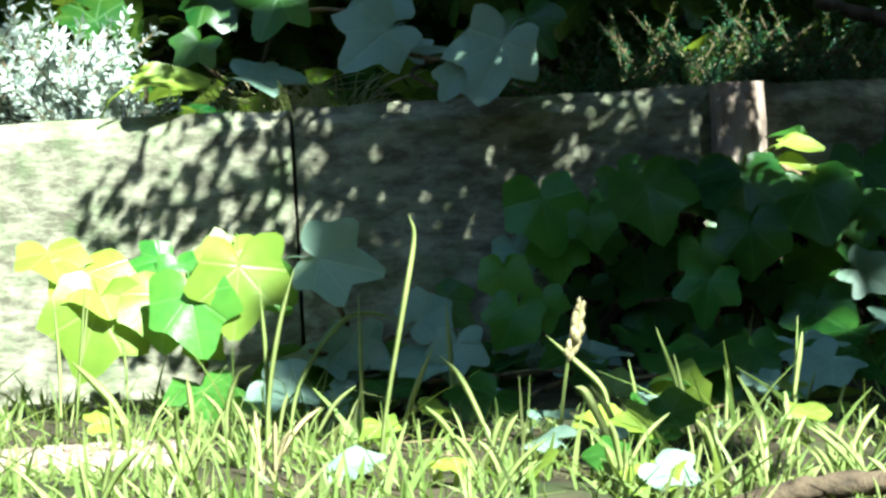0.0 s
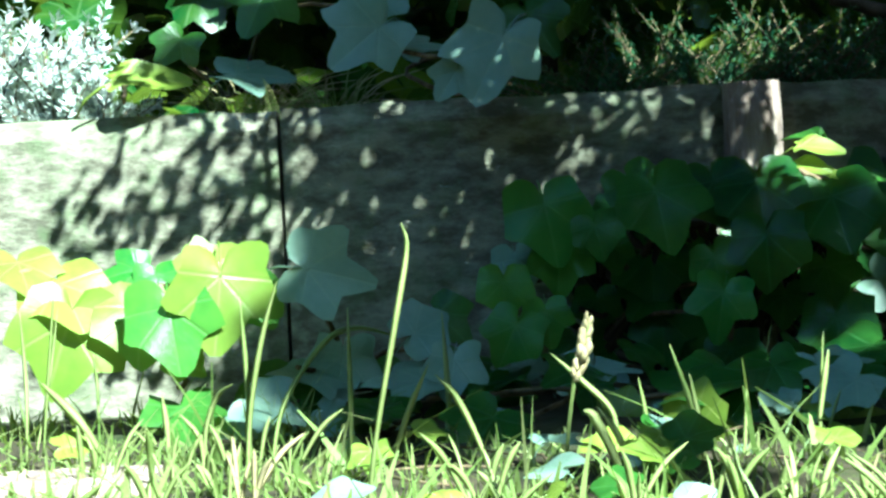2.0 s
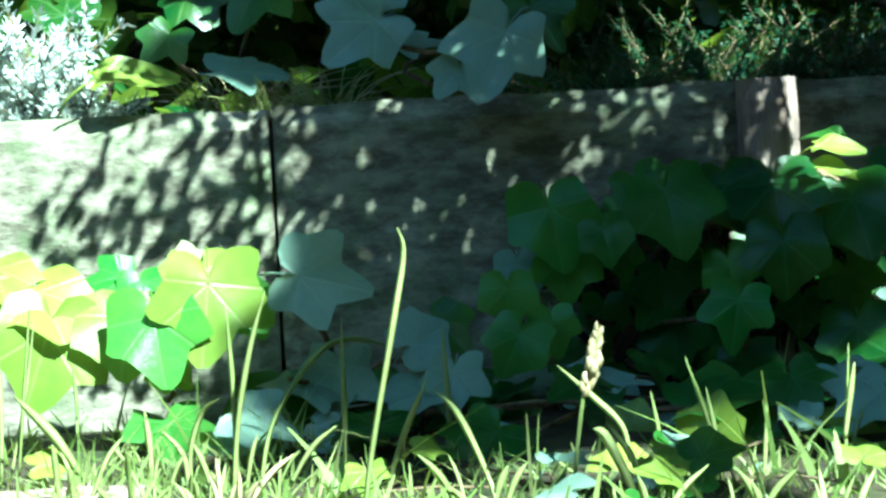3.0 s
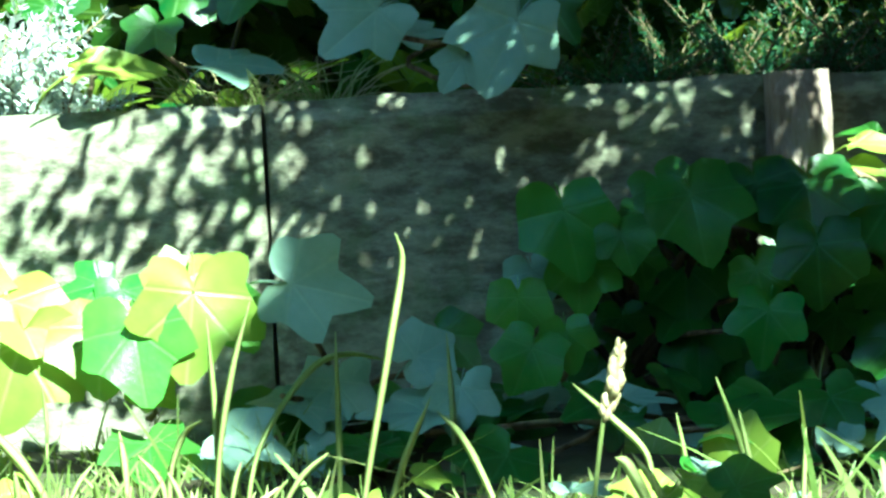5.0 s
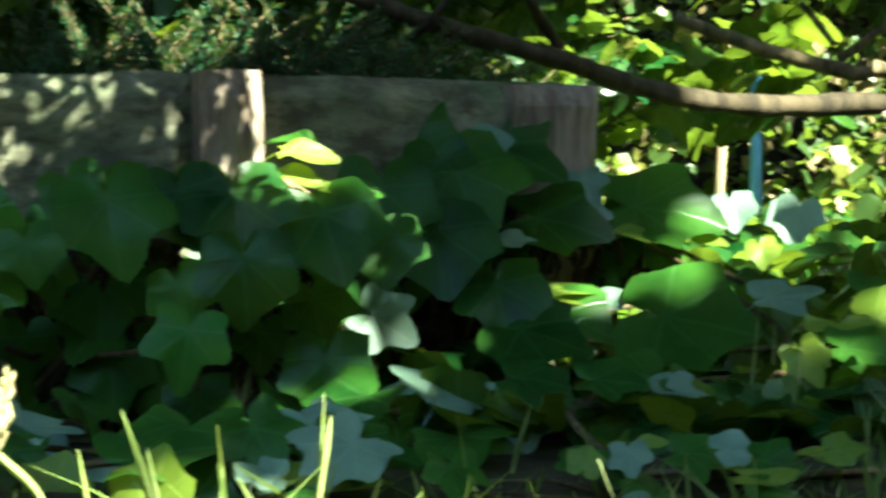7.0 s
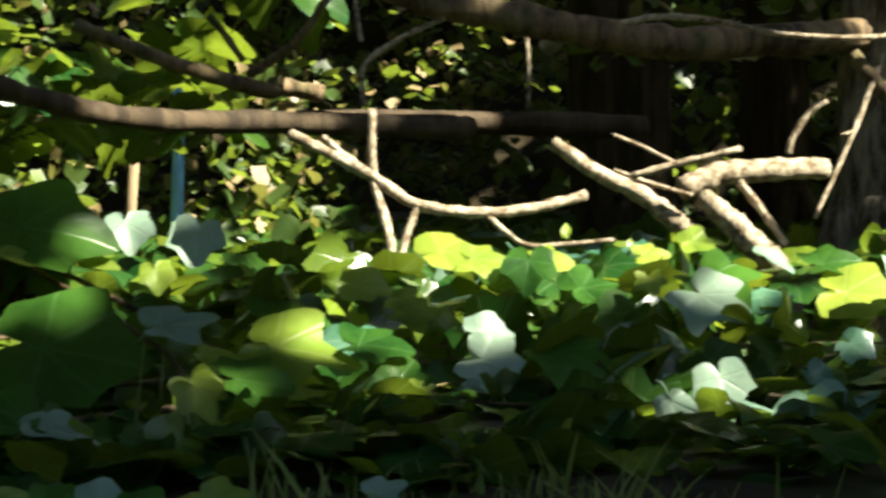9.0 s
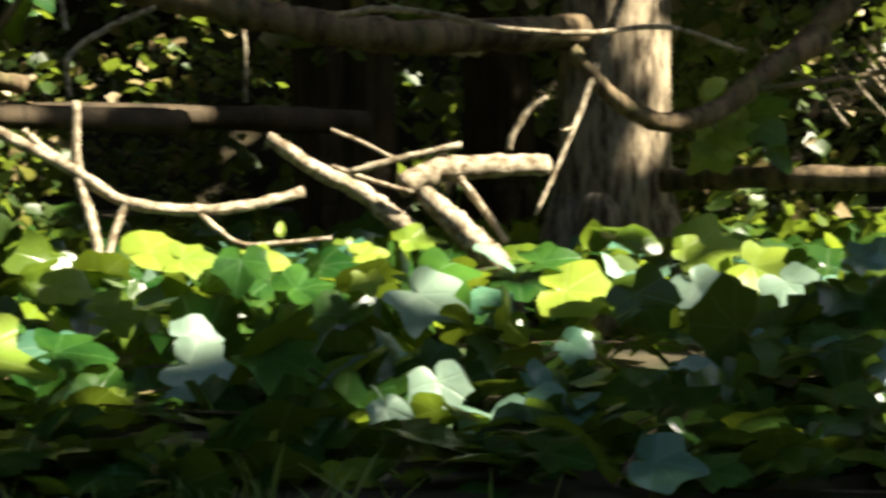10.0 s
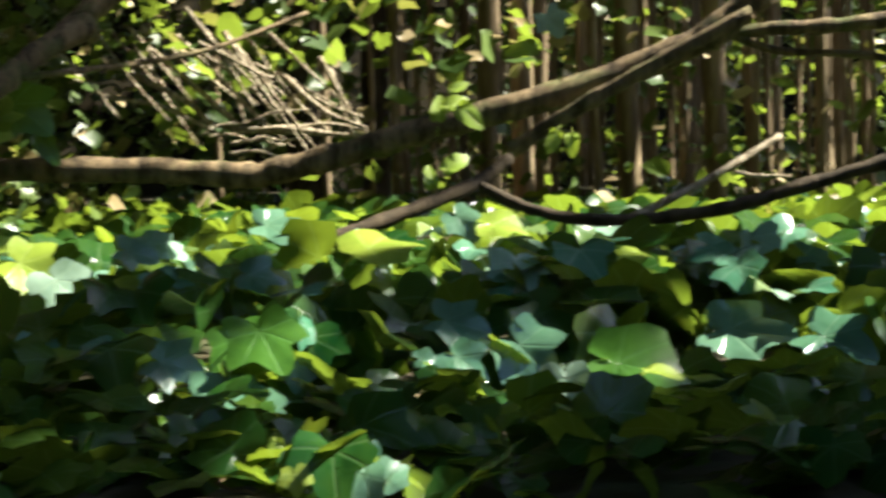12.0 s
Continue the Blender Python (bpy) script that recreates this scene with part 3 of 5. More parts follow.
vine("ivy leaves coloured sunlit yellow-green on top of the carpet", [
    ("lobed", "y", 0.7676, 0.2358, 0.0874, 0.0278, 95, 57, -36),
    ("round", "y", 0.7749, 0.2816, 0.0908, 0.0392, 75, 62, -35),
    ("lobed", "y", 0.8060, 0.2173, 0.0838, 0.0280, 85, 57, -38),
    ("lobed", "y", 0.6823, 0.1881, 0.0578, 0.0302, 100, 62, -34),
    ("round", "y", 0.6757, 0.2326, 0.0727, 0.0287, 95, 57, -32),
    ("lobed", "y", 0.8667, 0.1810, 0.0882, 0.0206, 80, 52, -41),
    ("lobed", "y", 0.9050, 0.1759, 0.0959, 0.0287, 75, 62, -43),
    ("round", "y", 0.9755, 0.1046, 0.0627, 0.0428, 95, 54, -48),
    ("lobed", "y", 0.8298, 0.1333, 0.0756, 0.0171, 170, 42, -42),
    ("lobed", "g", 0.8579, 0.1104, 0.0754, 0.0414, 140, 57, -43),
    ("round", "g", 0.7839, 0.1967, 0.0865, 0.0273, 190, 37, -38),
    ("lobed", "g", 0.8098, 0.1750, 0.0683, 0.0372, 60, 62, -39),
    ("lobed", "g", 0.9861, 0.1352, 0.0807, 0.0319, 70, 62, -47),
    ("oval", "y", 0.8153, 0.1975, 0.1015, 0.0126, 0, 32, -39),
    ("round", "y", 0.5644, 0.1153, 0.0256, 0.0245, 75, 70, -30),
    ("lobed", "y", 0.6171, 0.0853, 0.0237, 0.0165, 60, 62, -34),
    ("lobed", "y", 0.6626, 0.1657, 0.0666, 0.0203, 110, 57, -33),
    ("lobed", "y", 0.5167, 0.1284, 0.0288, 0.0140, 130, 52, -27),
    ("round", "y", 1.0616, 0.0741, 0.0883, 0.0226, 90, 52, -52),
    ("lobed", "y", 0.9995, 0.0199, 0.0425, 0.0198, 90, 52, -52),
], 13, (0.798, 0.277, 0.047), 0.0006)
vine("ivy leaves coloured pale as sun glints above deep shade", [
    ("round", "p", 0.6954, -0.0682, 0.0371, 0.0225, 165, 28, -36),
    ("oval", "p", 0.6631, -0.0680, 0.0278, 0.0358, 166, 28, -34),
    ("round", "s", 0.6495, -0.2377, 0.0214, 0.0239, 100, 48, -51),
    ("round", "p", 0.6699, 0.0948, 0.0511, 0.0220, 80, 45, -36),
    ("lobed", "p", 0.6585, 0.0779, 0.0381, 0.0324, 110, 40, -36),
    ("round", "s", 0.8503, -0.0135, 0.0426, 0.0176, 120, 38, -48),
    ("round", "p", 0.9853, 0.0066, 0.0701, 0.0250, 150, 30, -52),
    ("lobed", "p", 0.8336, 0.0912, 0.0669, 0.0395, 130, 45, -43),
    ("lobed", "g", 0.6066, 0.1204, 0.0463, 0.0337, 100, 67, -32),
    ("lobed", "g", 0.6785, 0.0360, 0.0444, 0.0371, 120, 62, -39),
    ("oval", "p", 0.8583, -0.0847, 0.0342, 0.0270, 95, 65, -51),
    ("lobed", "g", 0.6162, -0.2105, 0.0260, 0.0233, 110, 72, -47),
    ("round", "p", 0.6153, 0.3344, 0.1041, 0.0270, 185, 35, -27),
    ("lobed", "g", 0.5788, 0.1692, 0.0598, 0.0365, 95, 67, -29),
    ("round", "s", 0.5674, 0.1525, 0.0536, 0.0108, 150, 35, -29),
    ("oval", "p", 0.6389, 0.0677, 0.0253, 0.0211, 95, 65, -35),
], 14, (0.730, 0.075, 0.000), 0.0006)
vine("broad glossy ivy leaves in the carpet, sheen partly in their tint", [
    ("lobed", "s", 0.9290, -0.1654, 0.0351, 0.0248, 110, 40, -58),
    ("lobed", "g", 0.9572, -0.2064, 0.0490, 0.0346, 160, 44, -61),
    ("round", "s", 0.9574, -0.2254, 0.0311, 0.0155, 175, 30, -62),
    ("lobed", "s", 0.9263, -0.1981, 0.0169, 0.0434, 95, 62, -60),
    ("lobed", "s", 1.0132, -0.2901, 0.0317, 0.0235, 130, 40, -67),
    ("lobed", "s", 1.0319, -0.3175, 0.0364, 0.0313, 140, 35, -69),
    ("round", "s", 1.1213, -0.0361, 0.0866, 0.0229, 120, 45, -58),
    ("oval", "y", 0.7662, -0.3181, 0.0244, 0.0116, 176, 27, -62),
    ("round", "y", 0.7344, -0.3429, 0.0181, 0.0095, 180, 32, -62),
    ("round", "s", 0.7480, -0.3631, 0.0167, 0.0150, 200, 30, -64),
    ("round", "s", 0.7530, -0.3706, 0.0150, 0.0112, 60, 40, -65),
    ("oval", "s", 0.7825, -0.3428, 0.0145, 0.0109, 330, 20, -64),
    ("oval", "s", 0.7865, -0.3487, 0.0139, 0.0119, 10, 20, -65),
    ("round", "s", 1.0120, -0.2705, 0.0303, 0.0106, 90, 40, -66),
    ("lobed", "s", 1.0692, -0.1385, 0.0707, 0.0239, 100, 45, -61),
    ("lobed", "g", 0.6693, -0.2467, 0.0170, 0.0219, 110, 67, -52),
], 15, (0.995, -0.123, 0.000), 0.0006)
vine("large glossy ivy leaves spreading low over the carpet", [
    ("round", "p", 0.9994, -0.3543, 0.0235, 0.0237, 170, 25, -71),
    ("round", "g", 1.0289, -0.3720, 0.0282, 0.0439, 100, 52, -72),
    ("oval", "y", 1.0059, -0.3945, 0.0271, 0.0212, 88, 75, -73),
    ("lobed", "g", 0.9992, -0.3808, 0.0088, 0.0308, 90, 74, -72),
    ("lobed", "s", 1.0416, -0.2726, 0.0480, 0.0270, 110, 50, -67),
    ("lobed", "s", 1.1201, -0.4061, 0.0377, 0.0413, 100, 50, -76),
    ("lobed", "s", 1.0476, -0.4173, 0.0109, 0.0281, 90, 62, -75),
    ("round", "s", 1.0375, -0.4451, 0.0042, 0.0175, 160, 30, -77),
    ("lobed", "g", 1.0444, -0.4608, 0.0081, 0.0331, 150, 52, -78),
    ("lobed", "s", 1.1203, -0.4575, 0.0348, 0.0351, 120, 50, -79),
    ("round", "y", 1.1803, -0.1610, 0.0810, 0.0447, 70, 70, -64),
    ("round", "y", 1.2675, -0.2110, 0.0926, 0.0287, 95, 62, -68),
    ("round", "s", 1.2492, -0.1931, 0.0988, 0.0199, 150, 35, -67),
    ("round", "y", 1.2723, -0.3004, 0.0721, 0.0229, 85, 72, -73),
    ("lobed", "s", 1.1036, -0.0327, 0.0836, 0.0219, 110, 45, -57),
    ("lobed", "s", 1.2260, -0.0630, 0.0957, 0.0307, 95, 55, -61),
], 16, (1.098, -0.335, 0.000), 0.0006)
vine("yellow-green sapling leaves sprouting over the ivy", [
    ("oval", "y", 1.4037, -0.1149, 0.1696, 0.0230, 5, 15, -67),
    ("oval", "y", 1.4066, -0.1208, 0.1780, 0.0217, 60, 25, -67),
    ("oval", "y", 1.4108, -0.1306, 0.1777, 0.0277, 135, 20, -67),
    ("oval", "y", 1.3906, -0.1147, 0.1187, 0.0216, 350, 20, -67),
    ("oval", "y", 1.3953, -0.1245, 0.1311, 0.0245, 50, 25, -67),
    ("oval", "y", 1.4573, -0.1904, 0.1574, 0.0208, 200, 20, -71),
    ("oval", "y", 1.4618, -0.2011, 0.1550, 0.0208, 180, 20, -71),
    ("oval", "y", 1.4912, -0.1611, 0.2256, 0.0272, 265, 25, -70),
    ("lobed", "p", 1.4966, -0.1715, 0.2498, 0.0227, 150, 30, -70),
    ("oval", "y", 1.4274, -0.1171, 0.1917, 0.0177, 60, 30, -67),
], 17, (1.413, -0.120, 0.080), 0.0006)
vine("leaves coloured sunlit yellow-green beside the tree trunk", [
    ("lobed", "y", 1.3301, 0.2492, 0.1732, 0.0377, 170, 30, -53),
    ("lobed", "y", 1.3192, 0.2469, 0.1612, 0.0327, 230, 30, -52),
    ("lobed", "y", 1.3370, 0.2395, 0.1801, 0.0282, 20, 30, -53),
    ("oval", "y", 1.3406, 0.2715, 0.2098, 0.0286, 40, 20, -52),
    ("lobed", "g", 1.3601, 0.2417, 0.1926, 0.0453, 130, 30, -54),
    ("oval", "g", 1.3700, 0.2258, 0.1685, 0.0382, 150, 30, -54),
    ("lobed", "y", 1.2535, 0.2147, 0.0817, 0.0534, 80, 45, -52),
    ("lobed", "y", 1.2457, 0.1540, 0.0693, 0.0389, 120, 40, -54),
    ("round", "p", 1.2109, 0.0979, 0.0589, 0.0372, 140, 40, -55),
], 18, (1.343, 0.261, 0.088), 0.0006)
vine("low pale ivy sprigs at the edge of the woods", [
    ("lobed", "p", 0.9401, -0.2699, -0.0075, 0.0246, 170, 30, -64),
    ("oval", "p", 0.9374, -0.2636, -0.0074, 0.0164, 330, 20, -64),
    ("oval", "y", 0.9273, -0.2409, -0.0177, 0.0164, 180, 15, -62),
    ("oval", "y", 0.9311, -0.2223, 0.0031, 0.0221, 178, 15, -61),
    ("lobed", "p", 0.9359, -0.2866, -0.0198, 0.0216, 110, 40, -65),
    ("lobed", "g", 0.9712, -0.1849, 0.0433, 0.0322, 160, 30, -60),
    ("oval", "g", 0.9622, -0.2159, 0.0331, 0.0343, 168, 25, -62),
], 19, (0.958, -0.264, 0.000), 0.0006)


def wall_ivy():
    """Vines that hang and climb over the shaded boards and creep along their foot."""
    rng = random.Random(77)
    for k in range(7):
        rows = []
        x0 = 0.10 + 0.34 * k / 6
        for i in range(8):
            x = x0 + rng.uniform(-0.04, 0.04)
            reach = 0.105 + 0.02 * math.sin(x * 23) + 0.10 * max(0.0, x - 0.2)
            z = rng.uniform(0.012, reach)
            face = WALL_Y + max(0, x - CORNER.x) * 0.426
            out = rng.uniform(0.004, 0.022)
            shape = "lobed" if rng.random() < 0.35 else "round"
            swing = -8 - 60 * max(0, x - 0.1)
            rows.append((shape, "g", x, face - out, z + 0.012, rng.uniform(0.02, 0.036), rng.gauss(180, 35), rng.uniform(5, 40), swing + rng.gauss(0, 22)))
        vine("dark green ivy vine creeping close over the shaded boards", rows, 100 + k, (x0, WALL_Y - 0.02 + max(0, x0 - CORNER.x) * 0.426, 0.0))
    for k in range(6):
        rows = []
        x0 = 0.0 + 0.07 * k
        for i in range(7):
            x, y = x0 + rng.uniform(-0.05, 0.05), rng.uniform(-0.34, -0.05)
            mat = "yggyp"[rng.randrange(5)]
            rows.append(("lobed" if i % 2 else "round", mat, x, y, rng.uniform(0.006, 0.016), rng.uniform(0.012, 0.022), rng.uniform(0, 360), rng.uniform(40, 85), rng.gauss(0, 30)))
        vine("small ivy leaves creeping through the lawn", rows, 150 + k, (x0, -0.2, 0.0), 0.0007)
    for k in range(5):
        rows = []
        x0 = -0.10 + 0.12 * k
        for i in range(9):
            x, y = x0 + rng.uniform(-0.07, 0.07), rng.uniform(-0.06, 0.09)
            rows.append(("lobed", "p" if rng.random() < 0.35 else "g", x, y + max(0, x - CORNER.x) * 0.3, rng.uniform(0.008, 0.03), rng.uniform(0.024, 0.042), rng.uniform(60, 300), rng.uniform(45, 80), rng.gauss(0, 30)))
        vine("ivy creeping over the ground below the boards", rows, 130 + k, (x0, 0.05, 0.0))


wall_ivy()


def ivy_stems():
    """Dark stems added in a tangle over the boards to stand in for deep shade behind the ivy."""
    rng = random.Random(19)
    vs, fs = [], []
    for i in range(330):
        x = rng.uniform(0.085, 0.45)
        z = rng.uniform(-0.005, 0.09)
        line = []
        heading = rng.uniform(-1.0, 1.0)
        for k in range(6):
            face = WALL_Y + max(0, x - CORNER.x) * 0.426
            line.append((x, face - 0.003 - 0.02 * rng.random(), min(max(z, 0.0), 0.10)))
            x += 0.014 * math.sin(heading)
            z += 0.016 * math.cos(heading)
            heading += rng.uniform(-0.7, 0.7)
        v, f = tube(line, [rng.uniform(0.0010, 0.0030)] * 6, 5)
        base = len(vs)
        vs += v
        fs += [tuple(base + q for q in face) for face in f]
    tagged(new("ivy_stems", mesh_of("ivy_stems", vs, fs, SHADE_BARK)), "added tangle of dark stems standing in for shade behind the ivy", "ivy", kind="stuff")


ivy_stems()


# ---- ivy ground cover ----
def cover_height(x, y):
    """The top of the ivy carpet to the side of the bed."""
    z = 0.078 + 0.014 * noise.noise(Vector((x * 5, y * 5, 7))) + 0.02 * noise.noise(Vector((x * 2, y * 2, 3)))
    return z


def crowded(x, y, z):
    """Whether a small leaf would grow over one of the big leaves of the vines, on their sunny lawn side."""
    for p, size in BIG_LEAVES:
        d = Vector((x, y, z)) - p
        if abs(d.x) > 0.3 or abs(d.y) > 0.3:
            continue
        out = Vector((0.12 - p.x, -0.68 - p.y, 0.06)).normalized()
        reach = d.dot(out)
        if -0.3 * size < reach < 0.26 and (d - out * reach).length < 0.55 * size + 0.012:
            return True
    return False


def ivy_cover():
    rng = random.Random(5)
    poses = []
    while len(poses) < 5400:
        far = rng.random() ** 1.6
        ang = radians(rng.uniform(-86, -12))
        d = 0.80 + 0.2 * max(0, math.degrees(-ang) - 40) / 45 + 3.4 * far + rng.uniform(-0.06, 0.06)
        x, y = 0.08 - math.sin(ang) * d, -0.70 + math.cos(ang) * d
        if x < 0.20 and y > 0.05:
            continue
        if x < 0.44 and y > WALL_Y - 0.02 + max(0, x - CORNER.x) * 0.426:
            continue
        if math.hypot(x - 1.36, y - 0.43) < 0.14:
            continue
        near = min(1.0, max(0.0, (d - 0.82 - 0.2 * max(0, math.degrees(-ang) - 40) / 45) / 0.24))
        if rng.random() > 0.30 + 0.70 * near:
            continue
        deep = rng.uniform(0.6, 1.0) if rng.random() < 0.75 else rng.uniform(0.1, 0.6)
        z = max(0.012, cover_height(x, y) * (0.25 + 0.75 * near) * deep)
        size = rng.uniform(0.018, 0.042) * (1.0 + 0.22 * max(0, d - 0.8))
        if d < 1.5 and crowded(x, y, z):
            continue
        if rng.random() < 0.5:
            m = Matrix.Translation((x, y, z)) @ pose(0, 0, 0, 0, 0, math.degrees(ang) + 180 + rng.gauss(0, 55)) @ pose(0, 0, 0, rng.gauss(-24, 18), rng.gauss(0, 20))
        else:
            m = Matrix.Translation((x, y, z)) @ pose(0, 0, 0, 0, 0, rng.uniform(0, 360)) @ pose(0, 0, 0, rng.gauss(8, 34), rng.gauss(0, 32))
        poses.append(m @ Matrix.Scale(size, 4))
    for i in range(900):
        ang, d = radians(rng.uniform(-92, -18)), rng.uniform(0.70, 1.02)
        x, y = 0.12 - math.sin(ang) * d, -0.68 + math.cos(ang) * d
        m = Matrix.Translation((x, y, rng.uniform(0.006, 0.026))) @ pose(0, 0, 0, 0, 0, rng.uniform(0, 360)) @ pose(0, 0, 0, rng.gauss(5, 22), rng.gauss(0, 22))
        poses.append(m @ Matrix.Scale(rng.uniform(0.014, 0.03), 4))
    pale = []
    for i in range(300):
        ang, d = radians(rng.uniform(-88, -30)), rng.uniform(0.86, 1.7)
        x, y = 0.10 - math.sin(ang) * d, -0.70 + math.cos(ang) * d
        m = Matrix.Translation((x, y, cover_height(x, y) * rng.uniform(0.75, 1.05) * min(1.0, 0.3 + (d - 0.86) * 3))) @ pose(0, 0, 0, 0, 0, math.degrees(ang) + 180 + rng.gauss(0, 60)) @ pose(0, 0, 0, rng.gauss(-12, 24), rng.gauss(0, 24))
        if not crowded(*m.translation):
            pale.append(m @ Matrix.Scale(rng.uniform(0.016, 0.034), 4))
    tagged(new("pale_ivy_leaves", scattered("pale_ivy_leaves", THIN, pale, IVY_SHEEN)), "glossy ivy leaves tinted pale as sky sheen over the green carpet", "ivy", kind="stuff")
    tagged(new("ivy_carpet", scattered("ivy_carpet", THIN, poses, IVY_MASS)), "dense carpet of glossy green ivy leaves over the ground", "ivy", kind="stuff")


ivy_cover()


# ---- lawn ----
def lawn():
    rng = random.Random(8)
    vs, fs = [], []
    count = 0
    while count < 9500:
        x, y = rng.uniform(-0.62, 0.55), rng.uniform(-0.55, 0.10)
        back = min(1.0, max(0.0, (y + 0.30) / 0.30))
        shade = min(1.0, max(0.0, (x + 0.12) / 0.12))
        clump = noise.noise(Vector((x * 16, y * 16, 2)))
        if rng.random() < 0.35 * back + 0.55 * shade * back + 0.18 * shade or clump < -0.12 and rng.random() < 0.8:
            continue
        count += 1
        h = rng.uniform(0.006, 0.020) * (1 if rng.random() < 0.86 else 2.3)
        h *= 0.8 + 0.9 * max(0, clump)
        w = rng.uniform(0.0006, 0.0012) if rng.random() < 0.8 else rng.uniform(0.0013, 0.0022)
        a, tilt = rng.uniform(0, 6.28), rng.gauss(0, 0.62)
        b = rng.uniform(0, 6.28)
        z = rise(x, y) - 0.002
        base = len(vs)
        for k in range(4):
            u = k / 3
            off = h * (tilt * u + 0.5 * tilt * u * u)
            cx, cy, cz = x + math.cos(b) * off, y + math.sin(b) * off, z + h * u * (1 - 0.15 * abs(tilt) * u)
            ww = w * (1 - 0.8 * u * u)
            vs += [(cx - math.cos(a) * ww, cy - math.sin(a) * ww, cz), (cx + math.cos(a) * ww, cy + math.sin(a) * ww, cz)]
        fs += [(base + 2 * k, base + 2 * k + 1, base + 2 * k + 3, base + 2 * k + 2) for k in range(3)]
    tagged(new("lawn_grass", mesh_of("lawn_grass", vs, fs, LAWN)), "short sunlit lawn grass with fine green blades", "grass", kind="stuff")


lawn()

# ---- tall grass ----
def tuft(label, blades, material=GRASS, name="grass_tuft", group="grass tufts"):
    """A tuft: each blade runs from its root through the given points; the last number is its width."""
    root = Vector(blades[0][0])
    thing = tagged(new(name), label, "grass", group)
    thing.location = root
    for *pts, w in blades:
        part("blade", blade_mesh([Vector(p) - root for p in pts], w, material), thing)
    return thing


tuft("tall yellow-green grass blade with a pale bent tip", [[(-0.0359, -0.2431, -0.0093), (-0.0301, -0.2521, 0.0275), (-0.0193, -0.2607, 0.0759), (-0.0135, -0.2599, 0.1038), (-0.0149, -0.2646, 0.1147), 0.0034]])
tuft("pair of upright sunlit grass blades growing close together", [[(-0.0954, -0.1638, -0.0214), (-0.0914, -0.1625, 0.0281), (-0.0840, -0.1665, 0.0629), (-0.0751, -0.1707, 0.0902), 0.0036], [(-0.0924, -0.1638, -0.0215), (-0.0925, -0.1571, 0.0425), (-0.0940, -0.1560, 0.0838), 0.0032]])
tuft("arching green grass blade bent over to one side", [[(-0.0865, -0.1435, -0.0104), (-0.0795, -0.1324, 0.0287), (-0.0602, -0.1115, 0.0569), (-0.0459, -0.0812, 0.0613), (-0.0282, -0.0513, 0.0544), 0.0036]])
tuft("slender upright green grass blade in lawn", [[(-0.0498, -0.1233, -0.0159), (-0.0481, -0.1222, 0.0258), (-0.0473, -0.1209, 0.0740), 0.0032]])
tuft("yellow-green grass blades leaning apart", [[(-0.0321, -0.1430, -0.0083), (-0.0216, -0.1421, 0.0217), (-0.0092, -0.1513, 0.0487), 0.0038], [(0.0195, -0.1626, -0.0103), (0.0109, -0.1620, 0.0150), (0.0021, -0.1616, 0.0341), (-0.0068, -0.1614, 0.0443), 0.0038]])
tuft("pale blurred grass blade standing upright", [[(-0.0020, -0.0234, -0.0358), (-0.0023, -0.0222, 0.0111), (-0.0038, -0.0208, 0.0639), 0.0042]])
tuft("short grass blades with bent tips", [[(-0.1208, -0.1037, -0.0101), (-0.1209, -0.1031, 0.0140), (-0.1145, -0.1025, 0.0323), (-0.1048, -0.1123, 0.0396), 0.0036], [(-0.1194, -0.1238, -0.0121), (-0.1205, -0.1231, 0.0141), (-0.1302, -0.1228, 0.0282), 0.0034], [(-0.1394, -0.1038, -0.0064), (-0.1394, -0.1031, 0.0177), (-0.1411, -0.1027, 0.0359), 0.0042]])
tuft("stiff pale grass blade lying aslant", [[(-0.1699, -0.1136, 0.0088), (-0.1808, -0.1132, 0.0266), (-0.2008, -0.1029, 0.0451), 0.006]])
tuft("fine green grass blades in front of ivy leaves", [[(-0.2051, -0.0840, 0.0049), (-0.2008, -0.0829, 0.0430), (-0.1955, -0.0817, 0.0892), 0.0022], [(-0.2093, -0.0841, 0.0024), (-0.2020, -0.0729, 0.0448), (-0.1966, -0.0720, 0.0777), 0.0022], [(-0.2134, -0.0841, 0.0026), (-0.2144, -0.0731, 0.0399), (-0.2159, -0.0721, 0.0788), 0.0026], [(-0.1767, -0.0833, 0.0225), (-0.1785, -0.0729, 0.0379), (-0.1798, -0.0725, 0.0546), 0.0022]])
tuft("green grass blade leaning behind a seed stalk", [[(0.0786, -0.1218, 0.0032), (0.0756, -0.1214, 0.0190), (0.0633, -0.1211, 0.0327), (0.0477, -0.1208, 0.0479), 0.004]])
tuft("broad pale grass blades slanting out of lawn", [[(0.0745, -0.2221, -0.0054), (0.0675, -0.2216, 0.0133), (0.0603, -0.2213, 0.0286), (0.0559, -0.2212, 0.0318), 0.0056], [(0.0822, -0.2021, -0.0093), (0.0719, -0.2015, 0.0172), (0.0632, -0.2012, 0.0306), 0.004]])
tuft("upright sunlit grass blades side by side", [[(0.1113, -0.1620, -0.0128), (0.1104, -0.1612, 0.0170), (0.1004, -0.1603, 0.0523), 0.0038], [(0.1142, -0.1619, -0.0130), (0.1126, -0.1613, 0.0119), (0.1086, -0.1606, 0.0390), 0.0038]])
